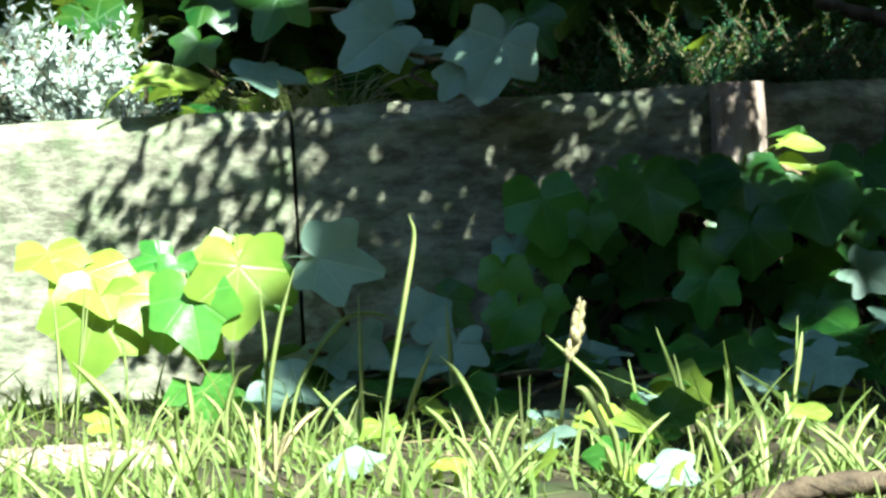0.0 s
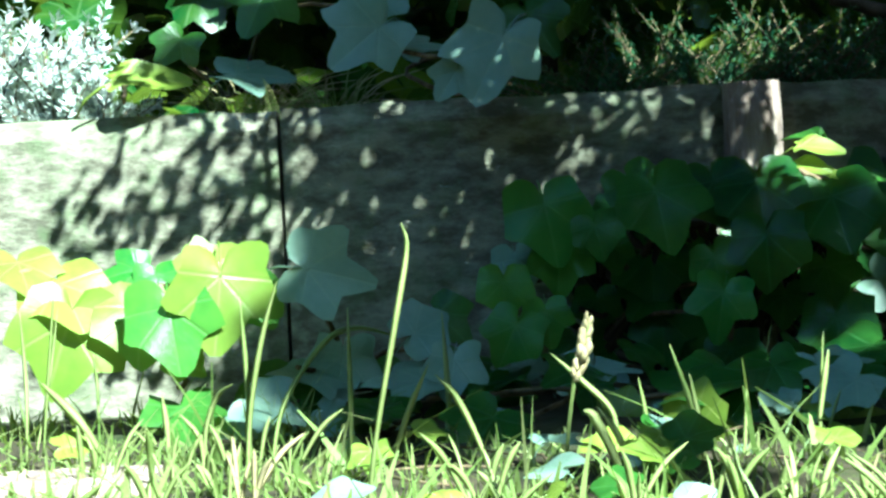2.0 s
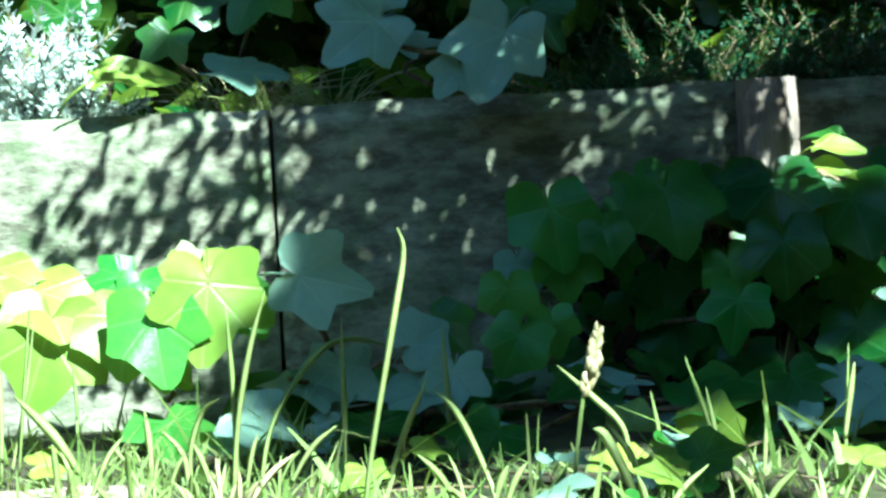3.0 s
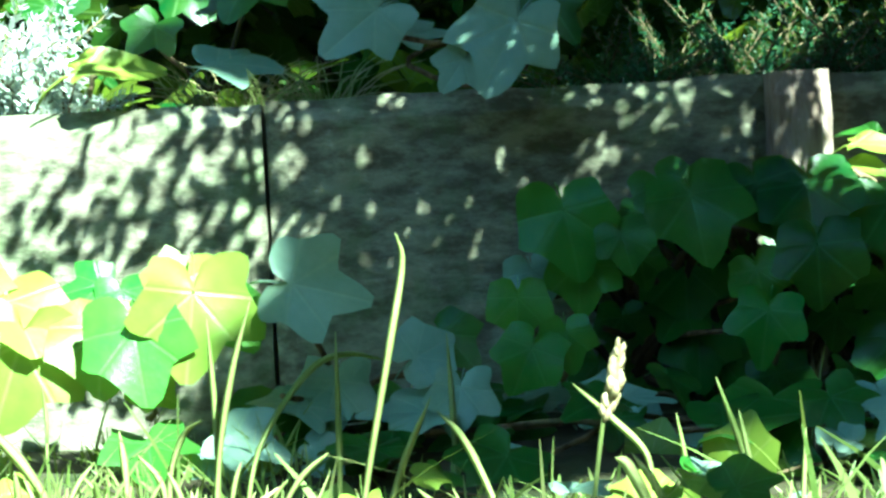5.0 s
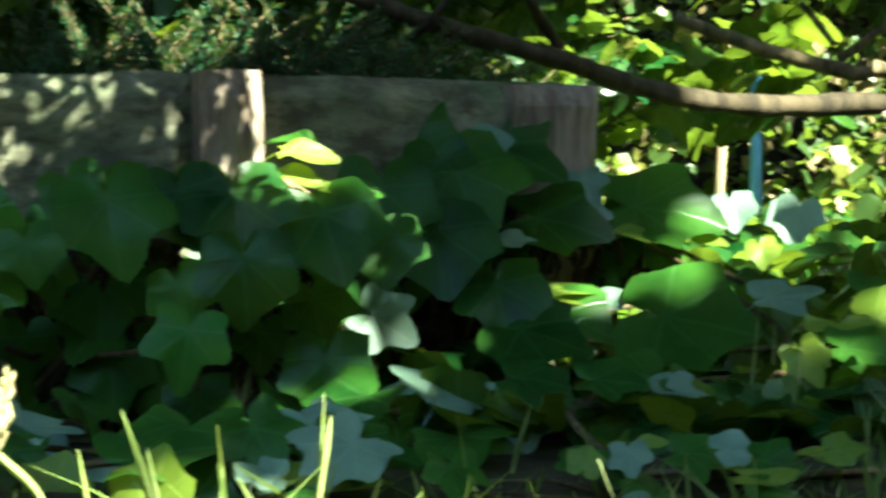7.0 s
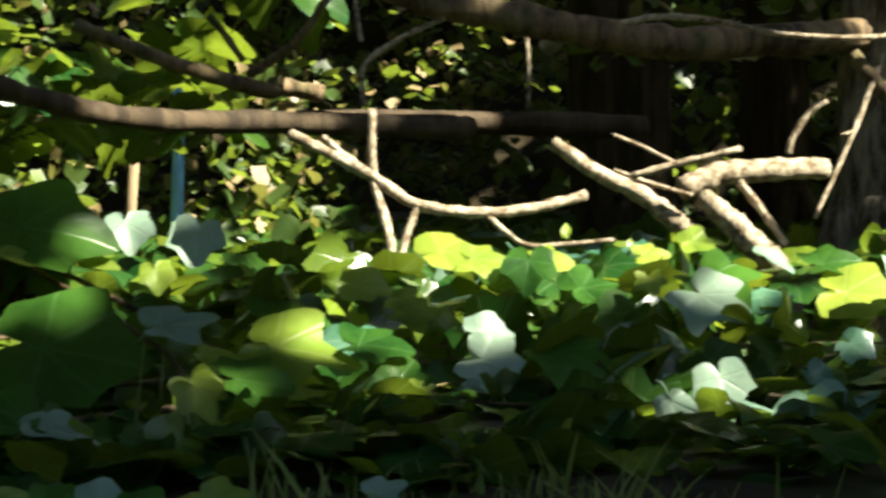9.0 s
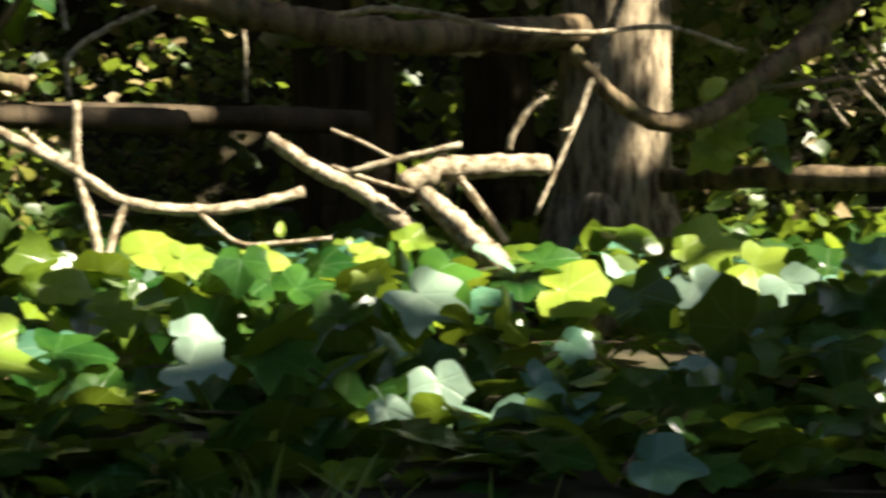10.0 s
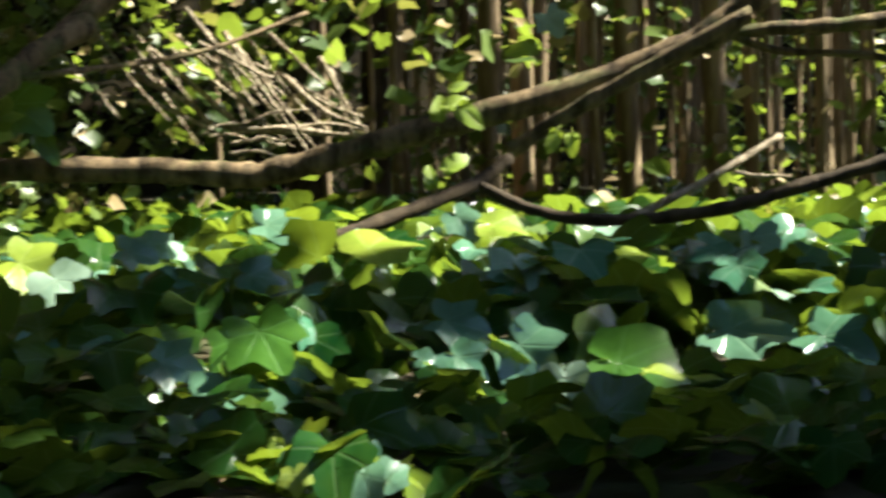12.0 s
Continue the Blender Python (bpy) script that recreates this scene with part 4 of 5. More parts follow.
tuft("thin upright grass blades in ivy", [[(0.0956, -0.1021, -0.0140), (0.0943, -0.1015, 0.0102), (0.0912, -0.1009, 0.0318), 0.003], [(0.1025, -0.1421, -0.0157), (0.1008, -0.1417, -0.0003), (0.0992, -0.1413, 0.0171), 0.0044], [(0.1331, -0.1418, -0.0148), (0.1355, -0.1413, 0.0054), (0.1375, -0.1407, 0.0282), 0.003]])
tuft("upright grass stalk with a folded side blade", [[(0.1645, -0.1616, -0.0158), (0.1672, -0.1607, 0.0189), (0.1701, -0.1597, 0.0545), 0.0026], [(0.1654, -0.1658, 0.0146), (0.1683, -0.1653, 0.0317), (0.1711, -0.1649, 0.0469), 0.0042]])
tuft("thin straight grass stem in front of dark ivy", [[(0.1659, 0.0087, -0.0079), (0.1712, 0.0095, 0.0221), (0.1766, 0.0103, 0.0490), 0.0016], [(0.1845, -0.0812, -0.0083), (0.1895, -0.0808, 0.0079), (0.1936, -0.0804, 0.0186), 0.0022]])
tuft("green grass blades before the ivy foot", [[(0.2892, -0.0040, -0.0173), (0.2947, -0.0049, 0.0055), (0.3014, -0.0062, 0.0270), 0.0036], [(0.3039, 0.0956, -0.0345), (0.3064, 0.0953, -0.0202), (0.3101, 0.0947, -0.0060), 0.003]])
tuft("tall thin grass stems before the ivy carpet", [[(0.4240, 0.0378, -0.0306), (0.4314, 0.0370, 0.0141), (0.4382, 0.0367, 0.0671), 0.0022], [(0.4501, 0.0521, 0.0114), (0.4529, 0.0520, 0.0343), (0.4546, 0.0523, 0.0571), 0.0018], [(0.4636, 0.0256, -0.0313), (0.4565, 0.0289, 0.0024), (0.4555, 0.0307, 0.0472), 0.0024]])
tuft("short dry grass stalks at edge of lawn", [[(0.4594, 0.0066, -0.0142), (0.4592, 0.0071, -0.0006), (0.4587, 0.0076, 0.0117), 0.005], [(0.4002, 0.0878, -0.0075), (0.3983, 0.0887, 0.0028), (0.3952, 0.0900, 0.0131), 0.004], [(0.4787, 0.0003, -0.0228), (0.4810, 0.0001, -0.0065), (0.4872, -0.0015, 0.0016), 0.003]], STRAW)
tuft("curved green grass blades under the ivy", [[(0.6184, -0.0166, -0.0249), (0.6178, -0.0155, -0.0030), (0.6105, -0.0095, 0.0080), 0.003], [(0.6423, -0.0600, -0.0218), (0.6405, -0.0582, -0.0057), (0.6366, -0.0547, 0.0090), 0.003], [(0.4865, 0.0595, -0.0204), (0.4874, 0.0591, -0.0097), (0.4871, 0.0596, -0.0003), 0.004], [(0.4960, 0.0521, -0.0204), (0.4974, 0.0515, -0.0071), (0.4944, 0.0542, 0.0036), 0.003]])


def coarse_tufts():
    rng = random.Random(61)
    for k in range(34):
        x, y = rng.uniform(-0.42, 0.27), rng.uniform(-0.40, -0.13)
        if x > -0.02:
            y = -0.26 + (y + 0.13) * 0.5
        root = Vector((x, y, rise(x, y) - 0.003))
        blades = []
        for i in range(rng.randrange(4, 8)):
            a, h = rng.uniform(0, 6.28), rng.uniform(0.014, 0.036)
            o = Vector((rng.uniform(-0.008, 0.008), rng.uniform(-0.008, 0.008), 0))
            lean = h * rng.uniform(0.2, 0.9)
            top = o + Vector((math.cos(a) * lean, math.sin(a) * lean * 0.6, h))
            blades.append([root + o, root + o.lerp(top, 0.55) + Vector((0, 0, h * 0.14)), root + top, rng.uniform(0.0018, 0.0042)])
        tuft("coarse sunlit tuft of pale lawn grass", blades, STRAW if k % 6 == 0 else GRASS)


coarse_tufts()


def seed_stalk():
    root = Vector((0.0480, -0.1824, -0.0109))
    thing = tagged(new("grass_seed_stalk"), "pale sunlit grass seed head on a thin stalk", "grass", "grass tufts")
    thing.location = root
    pts = [Vector(p) - root for p in ((0.0480, -0.1824, -0.0109), (0.0508, -0.1818, 0.0132), (0.0551, -0.1810, 0.0395), (0.0587, -0.1807, 0.0514), (0.0634, -0.1803, 0.0657))]
    v, f = tube(bent(pts, 5), [0.0009] * 21, 6)
    part("stalk", mesh_of("stalk", v, f, GRASS), thing)
    rng = random.Random(3)
    for i in range(20):
        u = i / 19
        a, b = pts[2], pts[4]
        p = a.lerp(b, u) + Vector((math.sin(u * 5) * 0.001, 0, 0))
        s = 0.0058 * (0.7 + 0.5 * math.sin(math.pi * min(1, u + 0.1)))
        side = -1 if i % 2 else 1
        verts, faces = tube([(0, 0, 0), (side * 0.22 * s, 0, 0.35 * s), (side * 0.35 * s, 0, 0.8 * s), (side * 0.3 * s, 0, 1.2 * s)], [0.12 * s, 0.3 * s, 0.24 * s, 0.04 * s], 6)
        part("seed", mesh_of("seed", verts, faces, STRAW), thing, Matrix.Translation(p) @ pose(0, 0, 0, 0, 15, rng.uniform(-70, 70)))


seed_stalk()

# ---- dead wood ----
def branch(label, limbs, material=BARK, name="branch", category="branch", seed=1, knobs=0.13):
    """A branch: its limbs are lines of points, each with its radius at either end."""
    rng = random.Random(seed)
    root = Vector(limbs[0][0][0])
    thing = tagged(new(name), label, category)
    thing.location = root
    for i, (pts, r0, r1) in enumerate(limbs):
        if material is DEAD_WOOD:
            r0, r1 = r0 * 0.85, r1 * 0.85
        line = bent([Vector(p) - root for p in pts], 7, 0.07 * r0, rng)
        n = len(line) - 1
        radii = [(r0 + (r1 - r0) * k / n) * (1 + 0.05 * math.sin(k * 1.3 + seed) + rng.uniform(-knobs, knobs) * 0.6) for k in range(n + 1)]
        v, f = tube(line, radii, 10, 0.10, rng)
        part("limb" if i == 0 else "twig", mesh_of("limb", v, f, material), thing)
    return thing


branch("long fallen branch with shade put into its dark bark", [([(0.2876, 0.3406, 0.2563), (0.3637, 0.3478, 0.2330), (0.4650, 0.3682, 0.2094), (0.5283, 0.4006, 0.1955), (0.6190, 0.4246, 0.1834), (0.7585, 0.4903, 0.1864), (0.9317, 0.4693, 0.1842), (0.8639, 0.6090, 0.1947), (1.0766, 0.5719, 0.1950), (1.2237, 0.5852, 0.1950)], 0.0055, 0.0118), ([(0.4617, 0.3695, 0.2190), (0.4442, 0.3545, 0.2345), (0.4220, 0.3305, 0.2538)], 0.0045, 0.0036), ([(0.3411, 0.3229, 0.2179), (0.3492, 0.2997, 0.2282), (0.3631, 0.2961, 0.2454)], 0.0028, 0.0024)], SHADE_BARK, seed=2)
branch("weathered branch with sunlit bark patches", [([(0.6296, 0.5488, 0.2596), (0.7076, 0.5357, 0.2312), (0.7845, 0.5344, 0.2141), (0.8456, 0.6240, 0.2254), (0.8862, 0.6179, 0.2183)], 0.0055, 0.008), ([(0.7721, 0.5402, 0.2258), (0.7909, 0.5001, 0.2502), (0.8058, 0.4728, 0.2837)], 0.004, 0.003), ([(0.7632, 0.5335, 0.2366), (0.7422, 0.5325, 0.2610), (0.7340, 0.5364, 0.2702)], 0.003, 0.003)], seed=3)
branch("pale forked dead branch standing on end", [([(0.7260, 0.3989, 0.1737), (0.7509, 0.3793, 0.1576), (0.7727, 0.3621, 0.1427), (0.7975, 0.3424, 0.1226), (0.8412, 0.3214, 0.1166), (0.8792, 0.3049, 0.1207), (0.9114, 0.2931, 0.1286)], 0.0052, 0.0044), ([(0.8411, 0.3214, 0.1158), (0.8568, 0.2960, 0.0942), (0.8821, 0.2767, 0.0940), (0.9074, 0.2574, 0.0969)], 0.0026, 0.0018), ([(0.7728, 0.3636, 0.1911), (0.7727, 0.3621, 0.1427), (0.7743, 0.3471, 0.1077), (0.7667, 0.3267, 0.0769)], 0.0036, 0.0042), ([(0.7975, 0.3424, 0.1226), (0.7851, 0.3386, 0.0998), (0.7744, 0.3335, 0.0785)], 0.003, 0.003), ([(0.7449, 0.3844, 0.1715), (0.7572, 0.3745, 0.1575), (0.7712, 0.3634, 0.1455)], 0.0026, 0.003)], DEAD_WOOD, seed=4)
branch("pale crooked twig hanging among leaves", [([(0.8500, 0.4939, 0.2016), (0.8506, 0.4944, 0.2328), (0.8741, 0.4771, 0.2548), (0.9027, 0.4557, 0.2710)], 0.0032, 0.0026), ([(0.8493, 0.4960, 0.2528), (0.8469, 0.4986, 0.2751), (0.8459, 0.4999, 0.2929)], 0.0024, 0.002), ([(1.0769, 0.5722, 0.2093), (1.0778, 0.5728, 0.2500), (1.0764, 0.5749, 0.2805)], 0.0026, 0.0022)], DEAD_WOOD, seed=5)
branch("thick dark overhanging bough with sunlit patches", [([(0.8919, 0.5281, 0.3034), (0.9281, 0.4997, 0.2870), (0.9779, 0.4739, 0.2784), (1.0419, 0.4496, 0.2660), (1.1151, 0.4184, 0.2578), (1.2308, 0.4056, 0.2651), (1.3719, 0.3986, 0.2768)], 0.012, 0.016)], seed=6)
branch("long thin pale twig lying across a bough", [([(0.9990, 0.3564, 0.2627), (1.0234, 0.3378, 0.2677), (1.0547, 0.3137, 0.2648), (1.0998, 0.2788, 0.2530), (1.1519, 0.2387, 0.2499), (1.2333, 0.2274, 0.2584), (1.2893, 0.1915, 0.2396)], 0.0036, 0.0022)], DEAD_WOOD, seed=7)
branch("sawn pale log in a heap of dead wood", [([(0.9936, 0.2806, 0.1325), (1.0242, 0.2701, 0.1438), (1.0617, 0.2541, 0.1471), (1.1087, 0.2433, 0.1484)], 0.0115, 0.0095)], DEAD_WOOD, "log", "log", 8, 0.05)
branch("broken mossy dead limb with knotted end", [([(0.9053, 0.3243, 0.1681), (0.9311, 0.3038, 0.1452), (0.9570, 0.2834, 0.1284), (0.9730, 0.2705, 0.1117), (0.9843, 0.2615, 0.1005)], 0.006, 0.010), ([(0.9930, 0.2557, 0.1260), (0.9988, 0.2381, 0.1115), (1.0060, 0.2195, 0.0932), (1.0201, 0.2080, 0.0735)], 0.0085, 0.014), ([(1.0130, 0.2408, 0.1382), (1.0256, 0.2304, 0.1175), (1.0326, 0.2116, 0.0919)], 0.004, 0.003)], DEAD_WOOD, seed=9)
branch("thin pale twigs lying over a log", [([(0.9375, 0.2735, 0.1418), (0.9668, 0.2514, 0.1517), (1.0009, 0.2255, 0.1616)], 0.0034, 0.0026), ([(0.9415, 0.2967, 0.1728), (0.9577, 0.2840, 0.1644), (0.9772, 0.2687, 0.1518)], 0.0018, 0.0016), ([(0.9410, 0.2963, 0.1472), (0.9637, 0.2785, 0.1366), (0.9865, 0.2607, 0.1281)], 0.002, 0.0016)], DEAD_WOOD, seed=10)
branch("forked pale stick leaning against the tree trunk", [([(1.2085, 0.2471, 0.2922), (1.1709, 0.2485, 0.2232), (1.1391, 0.2459, 0.1715), (1.1011, 0.2479, 0.1104)], 0.0042, 0.0016), ([(1.1406, 0.2450, 0.1772), (1.1289, 0.2413, 0.1751), (1.1254, 0.2440, 0.1742)], 0.0018, 0.0012)], DEAD_WOOD, seed=11)
branch("curved bough sweeping round the tree trunk", [([(1.1541, 0.2580, 0.2390), (1.1735, 0.2494, 0.2144), (1.1989, 0.2339, 0.1908), (1.2342, 0.2229, 0.1823), (1.3004, 0.2228, 0.1961), (1.3692, 0.2208, 0.2342), (1.4362, 0.2202, 0.2598), (1.4851, 0.2766, 0.2594), (1.5509, 0.2641, 0.3046)], 0.0062, 0.012), ([(1.3319, 0.2173, 0.2110), (1.3904, 0.1951, 0.2196), (1.5107, 0.2275, 0.2318), (1.5887, 0.1904, 0.2479), (1.6775, 0.1352, 0.2850)], 0.003, 0.002)], seed=12)
branch("short curled pale twig stub", [([(1.1397, 0.2717, 0.2030), (1.1271, 0.2810, 0.1902), (1.1179, 0.2875, 0.1725), (1.1151, 0.2892, 0.1605)], 0.0036, 0.003)], DEAD_WOOD, seed=13)
branch("long fallen bough rising out of the ivy", [([(1.3571, 0.3324, 0.1378), (1.3880, 0.2333, 0.1391), (1.4304, 0.1347, 0.1361), (1.4529, 0.0750, 0.1309), (1.4735, 0.0246, 0.1413), (1.5036, -0.0439, 0.1605), (1.5299, -0.1037, 0.1775), (1.5675, -0.1893, 0.2009), (1.6019, -0.2663, 0.2338), (1.6257, -0.3178, 0.2742)], 0.0098, 0.013), ([(1.5264, -0.1242, 0.1445), (1.5364, -0.1701, 0.1730), (1.5516, -0.2279, 0.2054), (1.5796, -0.3142, 0.2523)], 0.007, 0.006)], seed=14)
branch("thin branch arching over the ivy, darkened for shade", [([(1.2326, -0.0803, 0.0774), (1.2693, -0.1138, 0.0910), (1.3159, -0.1447, 0.1070), (1.3585, -0.1664, 0.1221), (1.3859, -0.1781, 0.1381)], 0.0055, 0.0045), ([(1.3397, -0.1739, 0.1181), (1.3438, -0.2104, 0.1014), (1.3622, -0.2542, 0.0924), (1.3921, -0.3237, 0.0966), (1.4195, -0.3859, 0.1129), (1.4518, -0.4592, 0.1349)], 0.004, 0.0052)], SHADE_BARK, seed=15)
branch("dead sunlit twig with fine side shoots", [([(1.4180, -0.2576, 0.0907), (1.4564, -0.2942, 0.1122), (1.4901, -0.3204, 0.1304), (1.5244, -0.3475, 0.1513)], 0.004, 0.003), ([(1.4882, -0.3164, 0.1262), (1.4947, -0.3321, 0.1216), (1.5064, -0.3595, 0.1200)], 0.002, 0.0015)], DEAD_WOOD, seed=16)
branch("dark thin bough high over the ivy", [([(1.8460, -0.2240, 0.2569), (1.8675, -0.2737, 0.2611), (1.8889, -0.3234, 0.2625), (1.9189, -0.3931, 0.2689)], 0.0065, 0.008), ([(1.8440, -0.2190, 0.2598), (1.8665, -0.2736, 0.2395), (1.8919, -0.3332, 0.2353), (1.9170, -0.3928, 0.2257)], 0.004, 0.004)], seed=17)
branch("pale brushwood twigs in a tangle", [([(2.0605, 0.5496, 0.2917), (2.0779, 0.5049, 0.2487), (2.0977, 0.4537, 0.1984)], 0.0045, 0.004), ([(2.0483, 0.5755, 0.2644), (2.0742, 0.5114, 0.2279), (2.0920, 0.4666, 0.1953), (2.1575, 0.3123, 0.1809)], 0.005, 0.003), ([(2.0773, 0.5110, 0.2977), (2.0919, 0.4726, 0.2548), (2.1065, 0.4343, 0.2119)], 0.004, 0.003), ([(2.0945, 0.4602, 0.1902), (2.1194, 0.4023, 0.1916), (2.1493, 0.3316, 0.1814)], 0.006, 0.003), ([(2.0333, 0.6079, 0.2373), (2.0629, 0.5372, 0.2215), (2.0888, 0.4731, 0.1849)], 0.004, 0.003)], DEAD_WOOD, seed=18)
branch("thin brown twig between ground leaves", [([(0.9822, -0.2681, -0.0249), (1.0096, -0.3065, -0.0229), (1.0374, -0.3459, -0.0227), (1.0847, -0.4054, -0.0209)], 0.0017, 0.0017), ([(1.0160, -0.3471, -0.0260), (1.0393, -0.3757, -0.0226), (1.0651, -0.4105, -0.0208)], 0.0012, 0.0012)], DEAD_WOOD, seed=19)
branch("flat weathered stick lying at the lawn edge", [([(0.2763, 0.1355, -0.0361), (0.3648, 0.1187, -0.0358), (0.4406, 0.1059, -0.0352), (0.5919, 0.0866, -0.0328), (0.6699, 0.0852, -0.0376)], 0.0042, 0.004), ([(0.4089, 0.1469, -0.0375), (0.4731, 0.1377, -0.0356), (0.5794, 0.1244, -0.0445)], 0.003, 0.003)], DEAD_WOOD, seed=20)
branch("dry brown stick lying under the ivy", [([(0.0407, 0.0576, -0.0112), (0.0965, 0.0780, -0.0147), (0.1467, 0.0884, -0.0145), (0.2042, 0.0988, -0.0175)], 0.0036, 0.003), ([(-0.1041, 0.0363, -0.0181), (-0.0884, 0.0364, -0.0165), (-0.0698, 0.0365, -0.0194)], 0.0036, 0.003)], DEAD_WOOD, seed=21)
# Soil material puts the stick's shade into its colour.
branch("dead stick lying in short grass, darkened for shade", [([(0.1013, -0.3753, -0.0001), (0.1247, -0.3749, 0.0056), (0.1458, -0.3745, 0.0074), (0.1753, -0.3742, 0.0086)], 0.0045, 0.005)], SOIL, seed=22)


def brushwood():
    """A heap of dead brush: fine twigs that slant down one way and lie over each other."""
    rng = random.Random(41)
    top, foot, end = Vector((2.001, 0.549, 0.286)), Vector((2.044, 0.479, 0.166)), Vector((2.119, 0.368, 0.165))
    limbs = []
    for i in range(26):
        along, deep = rng.random(), Vector((rng.uniform(-0.15, 0.15), rng.uniform(-0.1, 0.1), 0))
        start = top.lerp(end, 0.75 * along) + Vector((0, 0, rng.uniform(0.0, 0.06) + 0.04 * along)) + deep
        drop = foot.lerp(end, min(1.0, along + rng.uniform(0.1, 0.45))) + Vector((0, 0, rng.uniform(-0.02, 0.03))) + deep
        reach = rng.uniform(0.55, 1.0)
        stop = start.lerp(drop, reach) + Vector([rng.uniform(-0.035, 0.035) for _ in range(3)])
        mid = start.lerp(stop, 0.5) + Vector((0, 0, rng.uniform(-0.012, 0.012)))
        limbs.append(([start, mid, stop], rng.uniform(0.0022, 0.0048), 0.0014))
    for i in range(9):
        u = rng.uniform(0.0, 0.7)
        start = foot.lerp(end, u) + Vector((rng.uniform(-0.1, 0.1), 0, rng.uniform(-0.01, 0.04)))
        stop = start + (end - foot) * rng.uniform(0.3, 0.7) + Vector((0, 0, rng.uniform(-0.015, 0.02)))
        limbs.append(([start, start.lerp(stop, 0.5) + Vector((0, 0, 0.006)), stop], rng.uniform(0.002, 0.0045), 0.0015))
    branch("tangled heap of pale dead brushwood twigs", limbs, DEAD_WOOD, "brushwood", "brushwood", 42)


brushwood()


def trunk(label, base, radius, height, lean, material, seed, flare=0.5):
    rng = random.Random(seed)
    thing = tagged(new("tree_trunk"), label, "tree", "tree trunks")
    thing.location = base
    n, sides = 70, 36
    verts, faces = [], []
    for i in range(n + 1):
        z = height * i / n
        r = radius * (1 + flare * math.exp(-z / 0.07)) * (1 - 0.25 * z / height)
        for k in range(sides):
            a = 2 * math.pi * k / sides
            rr = r * (1 + 0.09 * noise.noise(Vector((math.cos(a) * 2.2, math.sin(a) * 2.2, z * 7 + seed))) + 0.05 * noise.noise(Vector((math.cos(a) * 7, math.sin(a) * 7, z * 3 + seed))) + 0.07 * noise.noise(Vector((math.cos(a) * 9, math.sin(a) * 9, z * 22 + seed))))
            verts.append((lean[0] * z + rr * math.cos(a), lean[1] * z + rr * math.sin(a), z - 0.03))
    for i in range(n):
        for k in range(sides):
            a, b = i * sides + k, i * sides + (k + 1) % sides
            faces.append((a, b, b + sides, a + sides))
    faces.append(tuple(range(n * sides, (n + 1) * sides)))
    part("trunk", mesh_of("trunk", verts, faces, material), thing)
    for k in range(5):
        a = 2 * math.pi * k / 5 + rng.uniform(-0.3, 0.3)
        d = Vector((math.cos(a), math.sin(a), 0))
        run = [d * radius * 0.7 + Vector((0, 0, radius * 2.2)), d * radius * 1.25 + Vector((0, 0, radius * 1.0)), d * radius * 1.9 + Vector((0, 0, radius * 0.3)), d * radius * 2.8 + Vector((0, 0, -0.02))]
        line = bent(run, 4, radius * 0.03, rng)
        v, f = tube(line, [radius * (0.42 - 0.022 * i) for i in range(len(line))], 9, 0.08, rng)
        part("root", mesh_of("root", v, f, material), thing)
    return thing


def floor_at(p, drop=0.0):
    return (p[0], p[1], rise(p[0], p[1]) - drop)


trunk("rough brown tree trunk half in sun, rising from ivy", floor_at((1.3673, 0.4017, 0.0818)), 0.053, 1.6, (0.02, 0.0), TRUNK_BARK, 1)
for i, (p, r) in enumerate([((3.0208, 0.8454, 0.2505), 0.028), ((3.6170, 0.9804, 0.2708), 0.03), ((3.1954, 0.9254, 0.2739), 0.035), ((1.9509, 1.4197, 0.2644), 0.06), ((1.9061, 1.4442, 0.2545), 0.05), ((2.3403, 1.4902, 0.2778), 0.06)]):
    trunk("slim tree trunk in the woods, its bark darkened for shade", floor_at(p), r, 2.6, (0.02 * math.sin(i), 0.01), SHADE_BARK, 10 + i, 0.25)


def canes():
    rng = random.Random(12)
    a, b = Vector((3.5378, 0.9106, 0.2662)), Vector((3.4624, -0.1884, 0.2246))
    for i in range(84):
        p = a.lerp(b, (i + rng.uniform(-0.35, 0.35)) / 83) + Vector((rng.uniform(-0.4, 0.9), rng.uniform(-0.3, 0.4), 0))
        r = rng.uniform(0.004, 0.011) if rng.random() < 0.8 else rng.uniform(0.014, 0.022)
        h = rng.uniform(1.8, 2.6)
        pts, radii = [], []
        for k in range(18):
            z = h * k / 17
            pts.append((rng.uniform(-0.004, 0.004) + 0.03 * z * math.sin(i), rng.uniform(-0.004, 0.004), z - 0.02))
            radii.append(r * (1.12 if k % 3 == 0 else 1.0) * (1 - 0.3 * z / h))
        v, f = tube(pts, radii, 9)
        thing = tagged(new("cane_stem", mesh_of("cane_stem", v, f, CANE)), "straight brown woody stem in a thicket", "stem", "thicket stems")
        thing.location = floor_at(p)


canes()


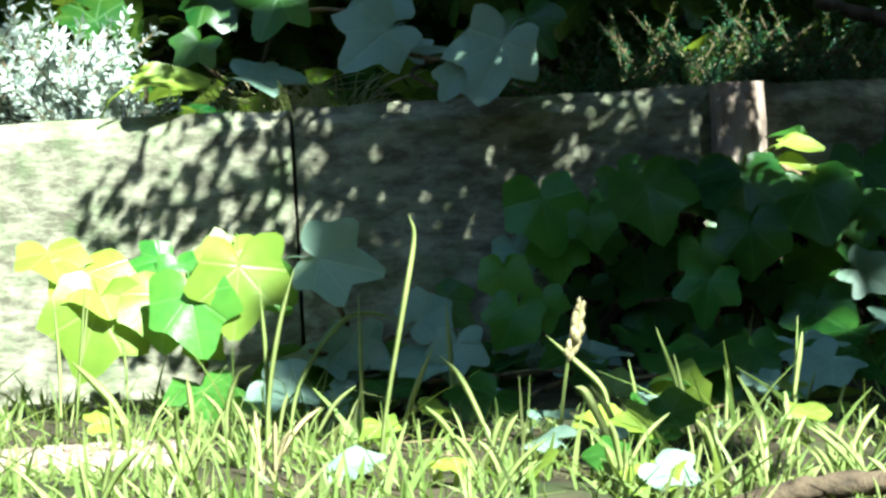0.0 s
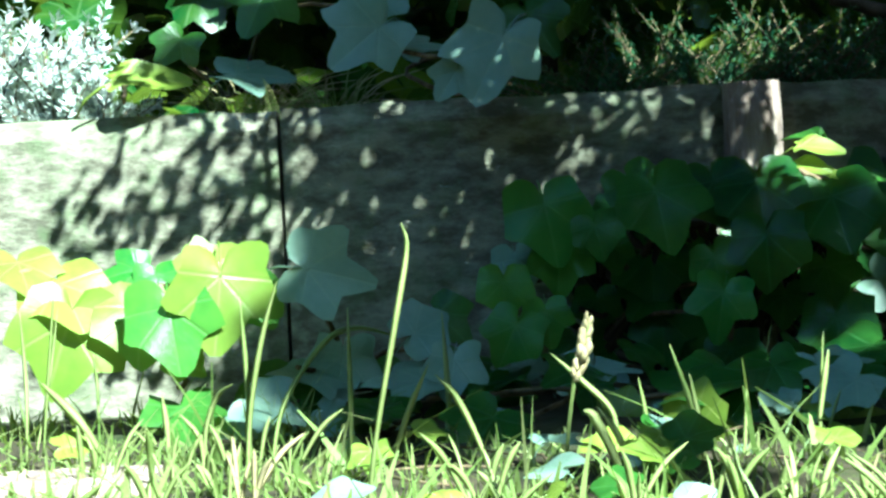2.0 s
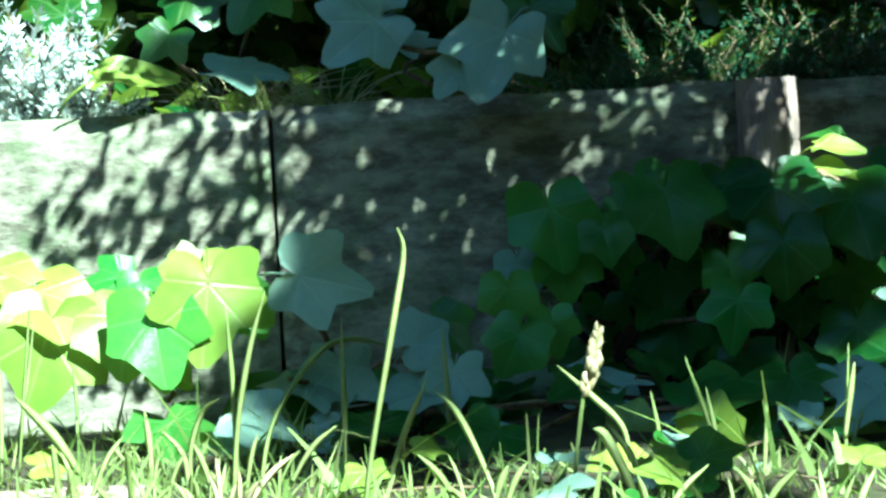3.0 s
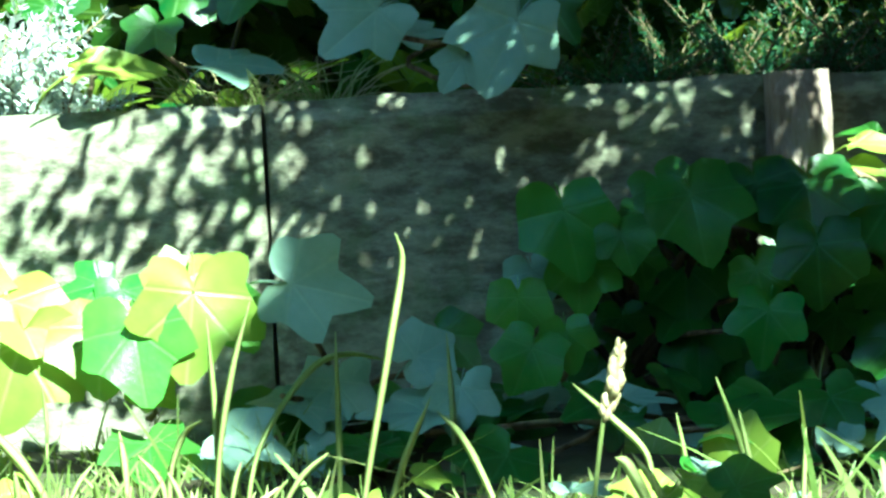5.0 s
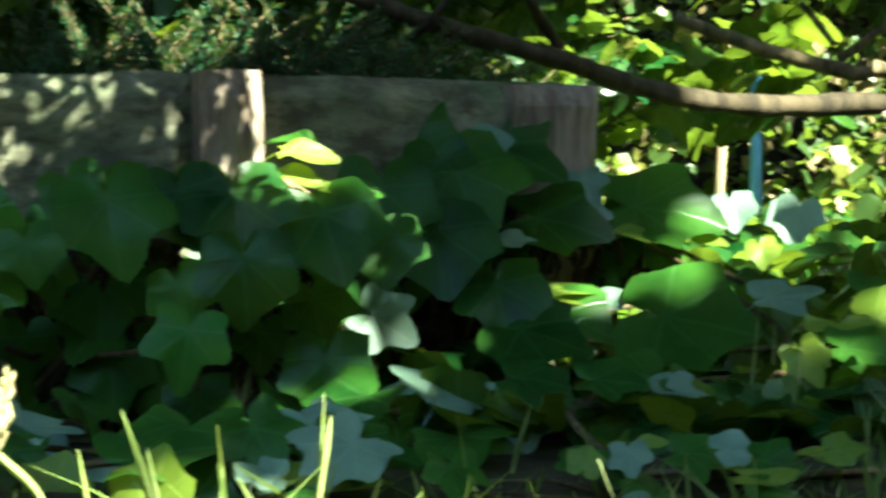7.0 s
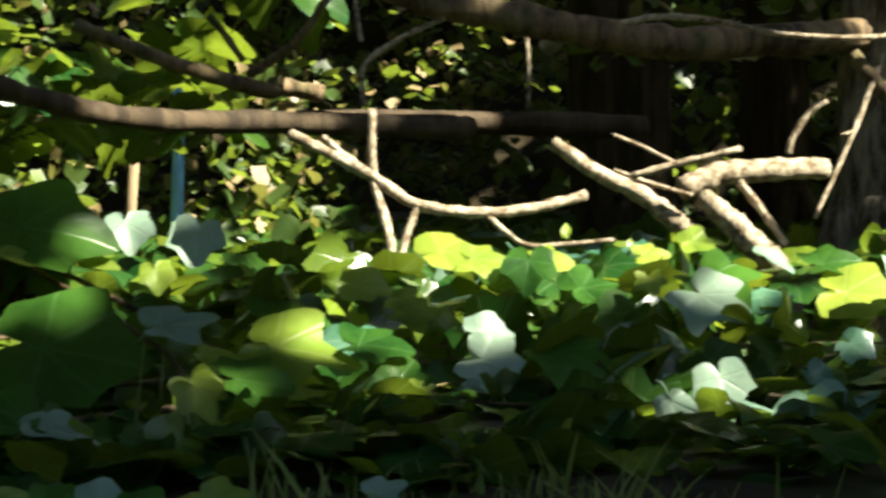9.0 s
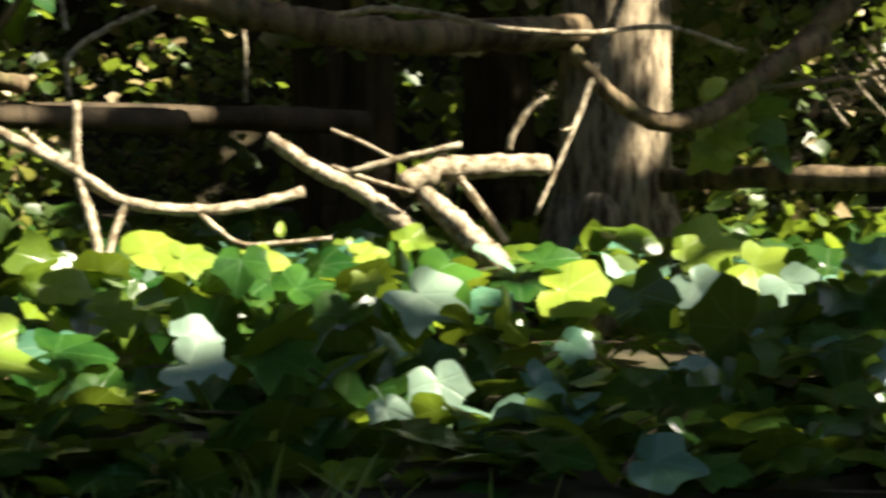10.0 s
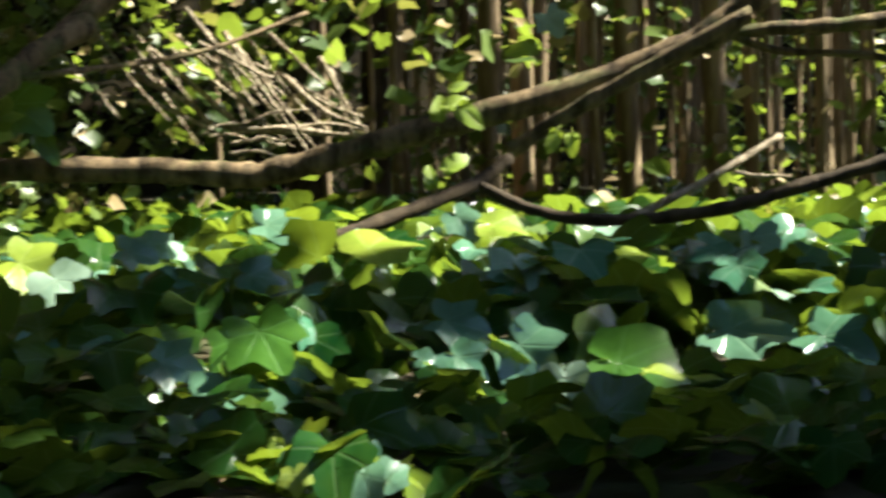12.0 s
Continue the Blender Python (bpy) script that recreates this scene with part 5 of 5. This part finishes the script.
def stake():
    m, t, b, out = shader("blue_paint")
    b.inputs["Base Color"].default_value = (0.20, 0.46, 0.88, 1)
    b.inputs["Roughness"].default_value = 0.4
    p = (1.4611, 2.0402, 0.1414)
    v, f = tube([(0, 0, -0.03), (0, 0, 0.1), (0.004, 0, 0.2), (0.006, 0, 0.335)], [0.011, 0.011, 0.0105, 0.01], 10)
    thing = tagged(new("garden_stake", mesh_of("garden_stake", v, f, m)), "bright blue garden stake standing beyond the ivy", "stake")
    thing.location = floor_at(p)
    q = (0.8667, 0.9747, 0.1303)
    v, f = tube([(0, 0, -0.03), (0.005, 0, 0.1), (0.02, 0, 0.3)], [0.006, 0.006, 0.0055], 8)
    cane = tagged(new("garden_cane", mesh_of("garden_cane", v, f, CANE)), "reddish brown cane stuck in the ground", "cane")
    cane.location = floor_at(q)


stake()


# ---- plants on the raised bed ----
def shoots(name, label, category, base, spread, count, length, leaf, material, seed, up=1.0, thick=0.0012):
    """A bushy plant: many shoots from one foot, each set with small narrow leaves."""
    rng = random.Random(seed)
    vs, fs, base_i = [], [], 0
    sv, sf = [], []
    for s in range(count):
        a = rng.uniform(0, 6.28)
        out = rng.uniform(0.15, 1.0)
        d = Vector((math.cos(a) * out * spread[0], math.sin(a) * out * spread[1], up * rng.uniform(0.6, 1.1)))
        L = length * rng.uniform(0.55, 1.1)
        start = Vector((rng.uniform(-1, 1) * spread[0] * 0.35, rng.uniform(-1, 1) * spread[1] * 0.35, 0)) * length
        pts = [start, start + d.normalized() * L * 0.5, start + d.normalized() * L + Vector((d.x, d.y, -abs(up) * 0.3)) * L * 0.25]
        line = bent(pts, 6)
        k = len(sv)
        v, f = tube(line, [thick * (1 - 0.6 * i / len(line)) for i in range(len(line))], 4)
        sv += v
        sf += [tuple(k + i for i in face) for face in f]
        for j, p in enumerate(line[1:], 1):
            dd = (line[j] - line[j - 1]).normalized()
            for side in range(6):
                o = dd.orthogonal().normalized()
                o.rotate(Matrix.Rotation(side * 1.05 + j * 0.6 + rng.uniform(-0.3, 0.3), 3, dd))
                g = (o + dd * rng.uniform(0.4, 1.0)).normalized()
                l = leaf * rng.uniform(0.6, 1.2) * (1.15 - 0.5 * j / len(line))
                w = g.cross(dd).normalized() * l * 0.16
                q = p + dd * rng.uniform(-0.5, 0.5) * L / 12
                n = g.cross(w).normalized() * l * 0.08
                vs += [q, q + g * l * 0.5 + w + n, q + g * l, q + g * l * 0.5 - w + n]
                fs += [(base_i, base_i + 1, base_i + 2), (base_i, base_i + 2, base_i + 3)]
                base_i += 4
    thing = tagged(new(name), label, category)
    thing.location = base
    tagged(part("stem_mass", mesh_of("stem_mass", sv, sf, BARK), thing), kind="stuff")
    tagged(part("foliage", mesh_of("foliage", vs, fs, material), thing), kind="stuff")
    return thing


def bed_point(p, dz=0.0):
    return (p[0], p[1], TOP - 0.02 + dz)


shoots("silver_shrub", "bushy silver-white feathery foliage glaring in sun", "shrub", bed_point((-0.2815, 0.2206, 0.1966)), (0.9, 0.6), 60, 0.105, 0.012, SILVER, 1, 1.3)
shoots("silver_shrub", "low silver-white feathery foliage sprawling over the bed", "shrub", bed_point((-0.2407, 0.2006, 0.1861)), (1.0, 0.5), 56, 0.068, 0.010, SILVER, 2, 1.1)
shoots("silver_shrub", "bushy silver-white feathery foliage glaring in sun", "shrub", bed_point((-0.3330, 0.2202, 0.1994)), (0.9, 0.6), 50, 0.11, 0.012, SILVER, 3, 1.3)
for i, (p, n, l) in enumerate([((0.1069, 0.2239, 0.2048), 46, 0.07), ((0.1711, 0.2344, 0.2057), 50, 0.08), ((0.2401, 0.2649, 0.2043), 50, 0.085), ((0.3108, 0.3055, 0.2036), 44, 0.085), ((0.3905, 0.4780, 0.2160), 40, 0.08), ((0.1822, 0.4656, 0.2455), 60, 0.12), ((0.3127, 0.5166, 0.2431), 60, 0.12), ((0.4013, 0.6817, 0.2556), 60, 0.12), ((0.5757, 0.7464, 0.2600), 60, 0.12)]):
    shoots("evergreen_shrub", "dark green fine-leaved evergreen shrub spilling over the edging", "shrub", bed_point(p), (1.2, 0.9), n, l, 0.0085, NEEDLE, 20 + i, 0.75)


def bed_tufts():
    rng = random.Random(6)
    for c, n, h, mat, label in [((-0.1552, 0.1611, 0.1779), 16, 0.022, GRASS, "small tuft of arching green grass on the bed"), ((-0.1328, 0.1815, 0.1864), 12, 0.026, GRASS, "small tuft of arching green grass on the bed"), ((-0.1288, 0.2224, 0.2177), 34, 0.055, STRAW, "thin dry grass stems criss-crossing behind the edging"), ((-0.0786, 0.2324, 0.2046), 26, 0.05, STRAW, "thin dry grass stems criss-crossing behind the edging"), ((-0.105, 0.175, 0.2), 24, 0.04, GRASS, "thin green grass stems criss-crossing behind the edging"), ((-0.065, 0.18, 0.2), 26, 0.045, GRASS, "thin green grass stems criss-crossing behind the edging"), ((-0.145, 0.20, 0.2), 26, 0.05, GRASS, "thin green grass stems criss-crossing behind the edging"), ((-0.1829, 0.1610, 0.1829), 9, 0.02, GRASS, "small tuft of arching green grass on the bed")]:
        root = Vector(bed_point(c))
        blades = []
        for k in range(n):
            a = rng.uniform(0, 6.28)
            o = Vector((rng.uniform(-0.008, 0.008), rng.uniform(-0.006, 0.006), 0))
            reach = rng.uniform(0.3, 1.2) * h * (1.0 if mat is GRASS else 1.5)
            top = o + Vector((math.cos(a) * reach, math.sin(a) * reach * 0.6, h * rng.uniform(0.5, 1.1)))
            blades.append([root + o, root + o.lerp(top, 0.5) + Vector((0, 0, h * 0.25)), root + top, rng.uniform(0.0012, 0.0022) if mat is GRASS and h < 0.03 else 0.0010])
        tuft(label, blades, mat)


bed_tufts()


# ---- woods behind ----
def cloud(name, label, category, count, area, size, material, seed, shapes=THIN):
    rng = random.Random(seed)
    poses = []
    while len(poses) < count:
        p = area(rng)
        if p is None:
            continue
        m = Matrix.Translation(p) @ pose(0, 0, 0, rng.uniform(-70, 70), rng.uniform(-50, 50), rng.uniform(0, 360))
        poses.append(m @ Matrix.Scale(rng.uniform(*size), 4))
    return tagged(new(name, scattered(name, shapes, poses, material)), label, category, kind="stuff")


def undergrowth(rng):
    ang, d = radians(rng.uniform(-88, -14)), rng.uniform(2.3, 6.5)
    x, y, z = -math.sin(ang) * d, -0.7 + math.cos(ang) * d, rng.uniform(0.0, 0.16 * d)
    if noise.noise(Vector((x * 1.6, y * 1.6, z * 3.2))) < 0.05 + 0.25 * (radians(-52) < ang < radians(-33)):
        return None
    if abs(math.degrees(ang) + 27.8) < 2.2 and d < 3.1:
        return None
    if ang < radians(-55) and d < 4.2 and rng.random() < 0.75:
        return None
    return (x, y, z)


def hedge(rng):
    x, y, z = rng.uniform(-1.0, 0.9), rng.uniform(0.55, 1.7), rng.uniform(TOP, 0.75)
    if noise.noise(Vector((x * 4, y * 4, z * 5))) < -0.1:
        return None
    return (x, y, z)


cloud("undergrowth", "sun-flecked undergrowth leaves among the trunks", "undergrowth", 3200, undergrowth, (0.010, 0.024), WOODS_LEAF, 3)
cloud("undergrowth", "narrow sun-flecked leaves hanging among the trunks", "undergrowth", 8000, undergrowth, (0.022, 0.06), WOODS_LEAF, 33, SLIM)
def thicket(rng):
    ang, d = radians(rng.uniform(-95, 20)), rng.uniform(6.3, 8.3)
    return (-math.sin(ang) * d, -0.7 + math.cos(ang) * d, rng.uniform(0.0, 1.5))


cloud("thicket", "distant sun-flecked thicket closing the woods", "thicket", 7000, thicket, (0.05, 0.13), WOODS_LEAF, 6, SLIM)
# Withered leaves, coloured pale enough to double as sun sparkles.
DRY = leafy("dry_leaf", (0.16, 0.12, 0.05), (0.46, 0.38, 0.22), (0.3, 0.3, 0.2), 0.5, 0.3, veins=False, island=True)
cloud("dry_undergrowth", "pale withered leaves doubling as sun sparkles in the undergrowth", "undergrowth", 4200, undergrowth, (0.018, 0.05), DRY, 13, SLIM)
cloud("hedge", "dark leafy hedge behind the raised bed", "hedge", 4200, hedge, (0.03, 0.06), IVY_MASS, 4)


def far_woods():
    """A ring for woods that closes the view all round and blocks low sky; its near-black colour holds the shade."""
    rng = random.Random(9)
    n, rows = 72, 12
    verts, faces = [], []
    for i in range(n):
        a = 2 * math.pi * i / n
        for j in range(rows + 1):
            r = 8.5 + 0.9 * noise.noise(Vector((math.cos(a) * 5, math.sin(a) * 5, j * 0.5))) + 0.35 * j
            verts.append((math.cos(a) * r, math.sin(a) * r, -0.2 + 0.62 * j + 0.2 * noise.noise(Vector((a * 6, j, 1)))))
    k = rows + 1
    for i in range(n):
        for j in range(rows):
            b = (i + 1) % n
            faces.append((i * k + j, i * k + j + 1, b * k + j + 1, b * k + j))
    tagged(new("backdrop", mesh_of("backdrop", verts, faces, FAR_WOODS)), "ring for distant woods, shade put into its near-black colour", "woods", kind="structure")


far_woods()


# ---- unseen crown added overhead to dapple the sun ----
# Crown openings aimed so that sun falls on chosen leaves, wood and trunk.
HOLES = [(1.34, 2.22, 0.13), (0.112, 0.235, 0.052), (0.150, 0.180, 0.048), (0.66, -0.058, 0.03), (0.76, -0.15, 0.03), (0.905, -0.22, 0.03), (0.99, -0.325, 0.04), (0.36, 0.205, 0.035), (1.276, 0.520, 0.058), (1.196, 0.590, 0.052), (1.327, 0.31, 0.055), (1.385, 0.17, 0.05), (0.94, 0.357, 0.085), (0.73, 0.37, 0.11), (0.97, 0.175, 0.085), (1.216, 0.168, 0.06)]
SPOTS = [((0.696, -0.069, 0.032), 0.030), ((0.665, -0.069, 0.019), 0.034), ((0.654, -0.241, 0.020), 0.018), ((0.674, 0.092, 0.049), 0.034), ((0.853, -0.016, 0.040), 0.028), ((0.987, 0.005, 0.065), 0.034), ((0.615, 0.335, 0.098), 0.034), ((0.534, 0.258, 0.107), 0.030), ((0.408, 0.148, 0.064), 0.026), ((0.527, 0.206, 0.083), 0.026), ((0.487, 0.080, 0.030), 0.026), ((0.387, -0.128, 0.017), 0.012), ((0.316, -0.097, 0.017), 0.008), ((0.626, 0.108, 0.065), 0.060), ((0.569, 0.112, 0.027), 0.012), ((0.932, -0.170, 0.033), 0.030), ((0.957, -0.226, 0.027), 0.025), ((1.016, -0.294, 0.028), 0.030), ((1.033, -0.319, 0.034), 0.034), ((0.741, -0.335, 0.021), 0.040), ((0.750, -0.366, 0.016), 0.040), ((0.972, -0.174, 0.054), 0.030), ((1.000, -0.355, 0.018), 0.048), ((1.018, -0.396, 0.026), 0.030), ((1.019, -0.347, 0.038), 0.030), ((1.124, -0.415, 0.036), 0.036), ((1.123, -0.464, 0.030), 0.036), ((1.250, -0.195, 0.095), 0.040), ((1.025, -0.286, 0.028), 0.030), ((0.839, 0.087, 0.061), 0.035), ((0.985, -0.193, 0.036), 0.030), ((0.266, 0.113, 0.056), 0.026), ((-0.1223, -0.011, 0.0934), 0.054), ((-0.1626, 0.0081, 0.0707), 0.064)]
for p, r in SPOTS:
    low = Vector(p) - SUN * (p[2] / SUN.z)
    HOLES.append((low.x, low.y, r + 0.011))


def gap(u, v):
    """How open the crown is along the sun's way to the ground point (u, v): above 2 open, 0 closed."""
    if any(math.hypot(u - a, v - b) < c + 0.006 for a, b, c in HOLES):
        return 9.0
    wob = 0.03 * math.sin(u * 19 + v * 7)
    if u < -0.30 + wob or v < -0.06 + wob and u < 0.22:
        return 9.0 if u < 0.05 + wob else 0.75
    if u < -0.10 + wob and v < 0.19:
        return 1.2
    if 0.165 < v + wob * 0.3 < (0.345 if u < -0.20 else 0.315) and u < 0.10:
        return 9.0
    if 0.36 < v < 0.85 and u < 0.32:
        return 0.50
    r = math.hypot(u - 0.1, v + 0.68)
    side = math.degrees(math.atan2(u - 0.1, v + 0.68))
    if u > 0.33 and 1.0 < r < 1.48 and side > 15:
        return 0.12 if r < 1.1 else 0.70 if side < 62 else 0.72 if r > 1.2 else 0.28
    if r >= 1.48:
        return 0.85 if 12 < side < 31 and r > 1.55 else 1.0 if side > 70 else 0.88 if side > 50 else -0.2
    return -0.6 if r < 1.0 and u > 0.36 else -3.0


def crown():
    """Unseen leaves added high up the sun's way, thick over the woods, open over the lawn and the sunny end of the bed.
    """
    rng = random.Random(17)
    poses = []
    while len(poses) < 20000:
        u, v = rng.uniform(-0.6, 3.4), rng.uniform(-1.3, 3.2)
        grain = 0.5 + 0.75 * (noise.noise(Vector((u * 5.5, v * 5.5, 11))) + 0.6 * noise.noise(Vector((u * 15, v * 15, 5))))
        if grain < gap(u, v):
            continue
        q = Vector((u, v, 0)) + SUN * rng.uniform(1.8, 2.8)
        m = Matrix.Translation(q) @ pose(0, 0, 0, rng.uniform(-50, 50), rng.uniform(-50, 50), rng.uniform(0, 360))
        poses.append(m @ Matrix.Scale(rng.uniform(0.04, 0.078), 4))
    thing = tagged(new("unseen_tree"), "unseen leafy crown added to dapple the sun", "tree")
    tagged(part("crown", scattered("crown", CHEAP, poses, BLOCKER_LEAF), thing), kind="stuff")
    v, f = tube(bent([(1.9, -2.6, -0.05), (1.85, -2.55, 1.0), (1.6, -2.2, 2.0), (1.3, -1.6, 2.4)], 6), [0.12 - 0.005 * i for i in range(19)], 12)
    part("trunk", mesh_of("trunk", v, f, BARK), thing)


crown()


def low_spray():
    """An unseen fine-leaved spray added over the bed to throw small shadows on the boards."""
    rng = random.Random(23)
    poses = []
    while len(poses) < 4300:
        x, z = rng.uniform(-0.34, 0.24), rng.uniform(0.02, 0.22)
        thick = (0.5 if x > -0.09 else 0.3) * noise.noise(Vector((x * 18, z * 18, 3))) + (0.62 if -0.075 < x < 0.065 else 0.0 if x > 0.07 else -0.28 if x > -0.16 else -0.33)
        if 0.197 < x < 0.216 or math.hypot(x - 0.188, z - 0.08) < 0.034 or rng.random() > 0.55 + thick or x < -0.235 + 0.3 * (z - 0.1) + 0.03 * noise.noise(Vector((x * 20, z * 20, 1))):
            continue
        q = Vector((x, WALL_Y, z)) + SUN * rng.uniform(0.34, 0.50)
        m = Matrix.Translation(q) @ pose(0, 0, 0, rng.uniform(-40, 40), rng.uniform(-40, 40), rng.uniform(0, 360))
        poses.append(m @ Matrix.Scale(rng.uniform(0.007, 0.0125), 4))
    thing = tagged(new("unseen_spray"), "unseen fine-leaved twig added to dapple the boards", "twig")
    tagged(part("foliage", scattered("foliage", [SHAPES["oval"][0], SHAPES["oval"][1]], poses, NEEDLE), thing), kind="stuff")
    v, f = tube(bent([(0.9, -1.2, 1.2), (0.5, -0.5, 0.75), (0.25, -0.2, 0.56), (0.0, -0.18, 0.52)], 6), [0.008 - 0.0003 * i for i in range(19)], 8)
    part("stem", mesh_of("stem", v, f, BARK), thing)


low_spray()


def canopy():
    """An unseen leaf roof added to cut skylight; it thins out behind the camera and leaves the sun's way free."""
    rng = random.Random(31)
    poses = []
    while len(poses) < 4000:
        a, r, z = rng.uniform(0, 6.283), 9.5 * math.sqrt(rng.random()), rng.uniform(2.8, 5.2)
        p = Vector((0.5 + r * math.cos(a), r * math.sin(a), z))
        g = p - SUN * (z / SUN.z)
        if -0.75 < g.x < 2.3 and -0.75 < g.y < 1.3 or 0.3 < g.x < 2.6 and g.y < 3.2 and g.y > 1:
            continue
        if p.y < -1.2 and p.x < 0.1 and rng.random() < 0.9:
            continue
        if g.x > 1.2 and g.y < 2.2 and rng.random() < 0.85:
            continue
        m = Matrix.Translation(p) @ pose(0, 0, 0, rng.uniform(-35, 35), rng.uniform(-35, 35), rng.uniform(0, 360))
        poses.append(m @ Matrix.Scale(rng.uniform(0.3, 0.6), 4))
    tagged(new("canopy", scattered("canopy", CHEAP, poses, BLOCKER_LEAF)), "unseen leaf roof added to cut skylight", "woods", kind="stuff")


canopy()


loose_blade = tagged(new("loose_grass_blade", blade_mesh([(-0.06, -0.02, -0.005), (-0.075, -0.01, 0.13), (-0.03, 0.03, 0.245), (0.025, 0.067, 0.214), (0.045, 0.068, 0.182), (0.055, 0.07, 0.155), (0.068, 0.072, 0.128)], 0.004, GRASS)), "yellow-green grass blade swinging close to the lens", "grass")


def motions():
    """What moves besides the camera: one loose blade of grass that swings past close to the lens."""
    rows = [(0.0, -0.16, 0), (0.2, 0.041, 0), (0.3, 0.043, 1), (0.4, 0.016, 1), (0.5, 0.0, 0), (0.6, -0.03, -2), (0.8, -0.14, -6), (1.2, -0.2, -8), (12.0, -0.2, -8)]
    walk(loose_blade, [(t, pose(-0.155 + dx, -0.60, 0.0, 0, lean, 0)) for t, dx, lean in rows])


motions()
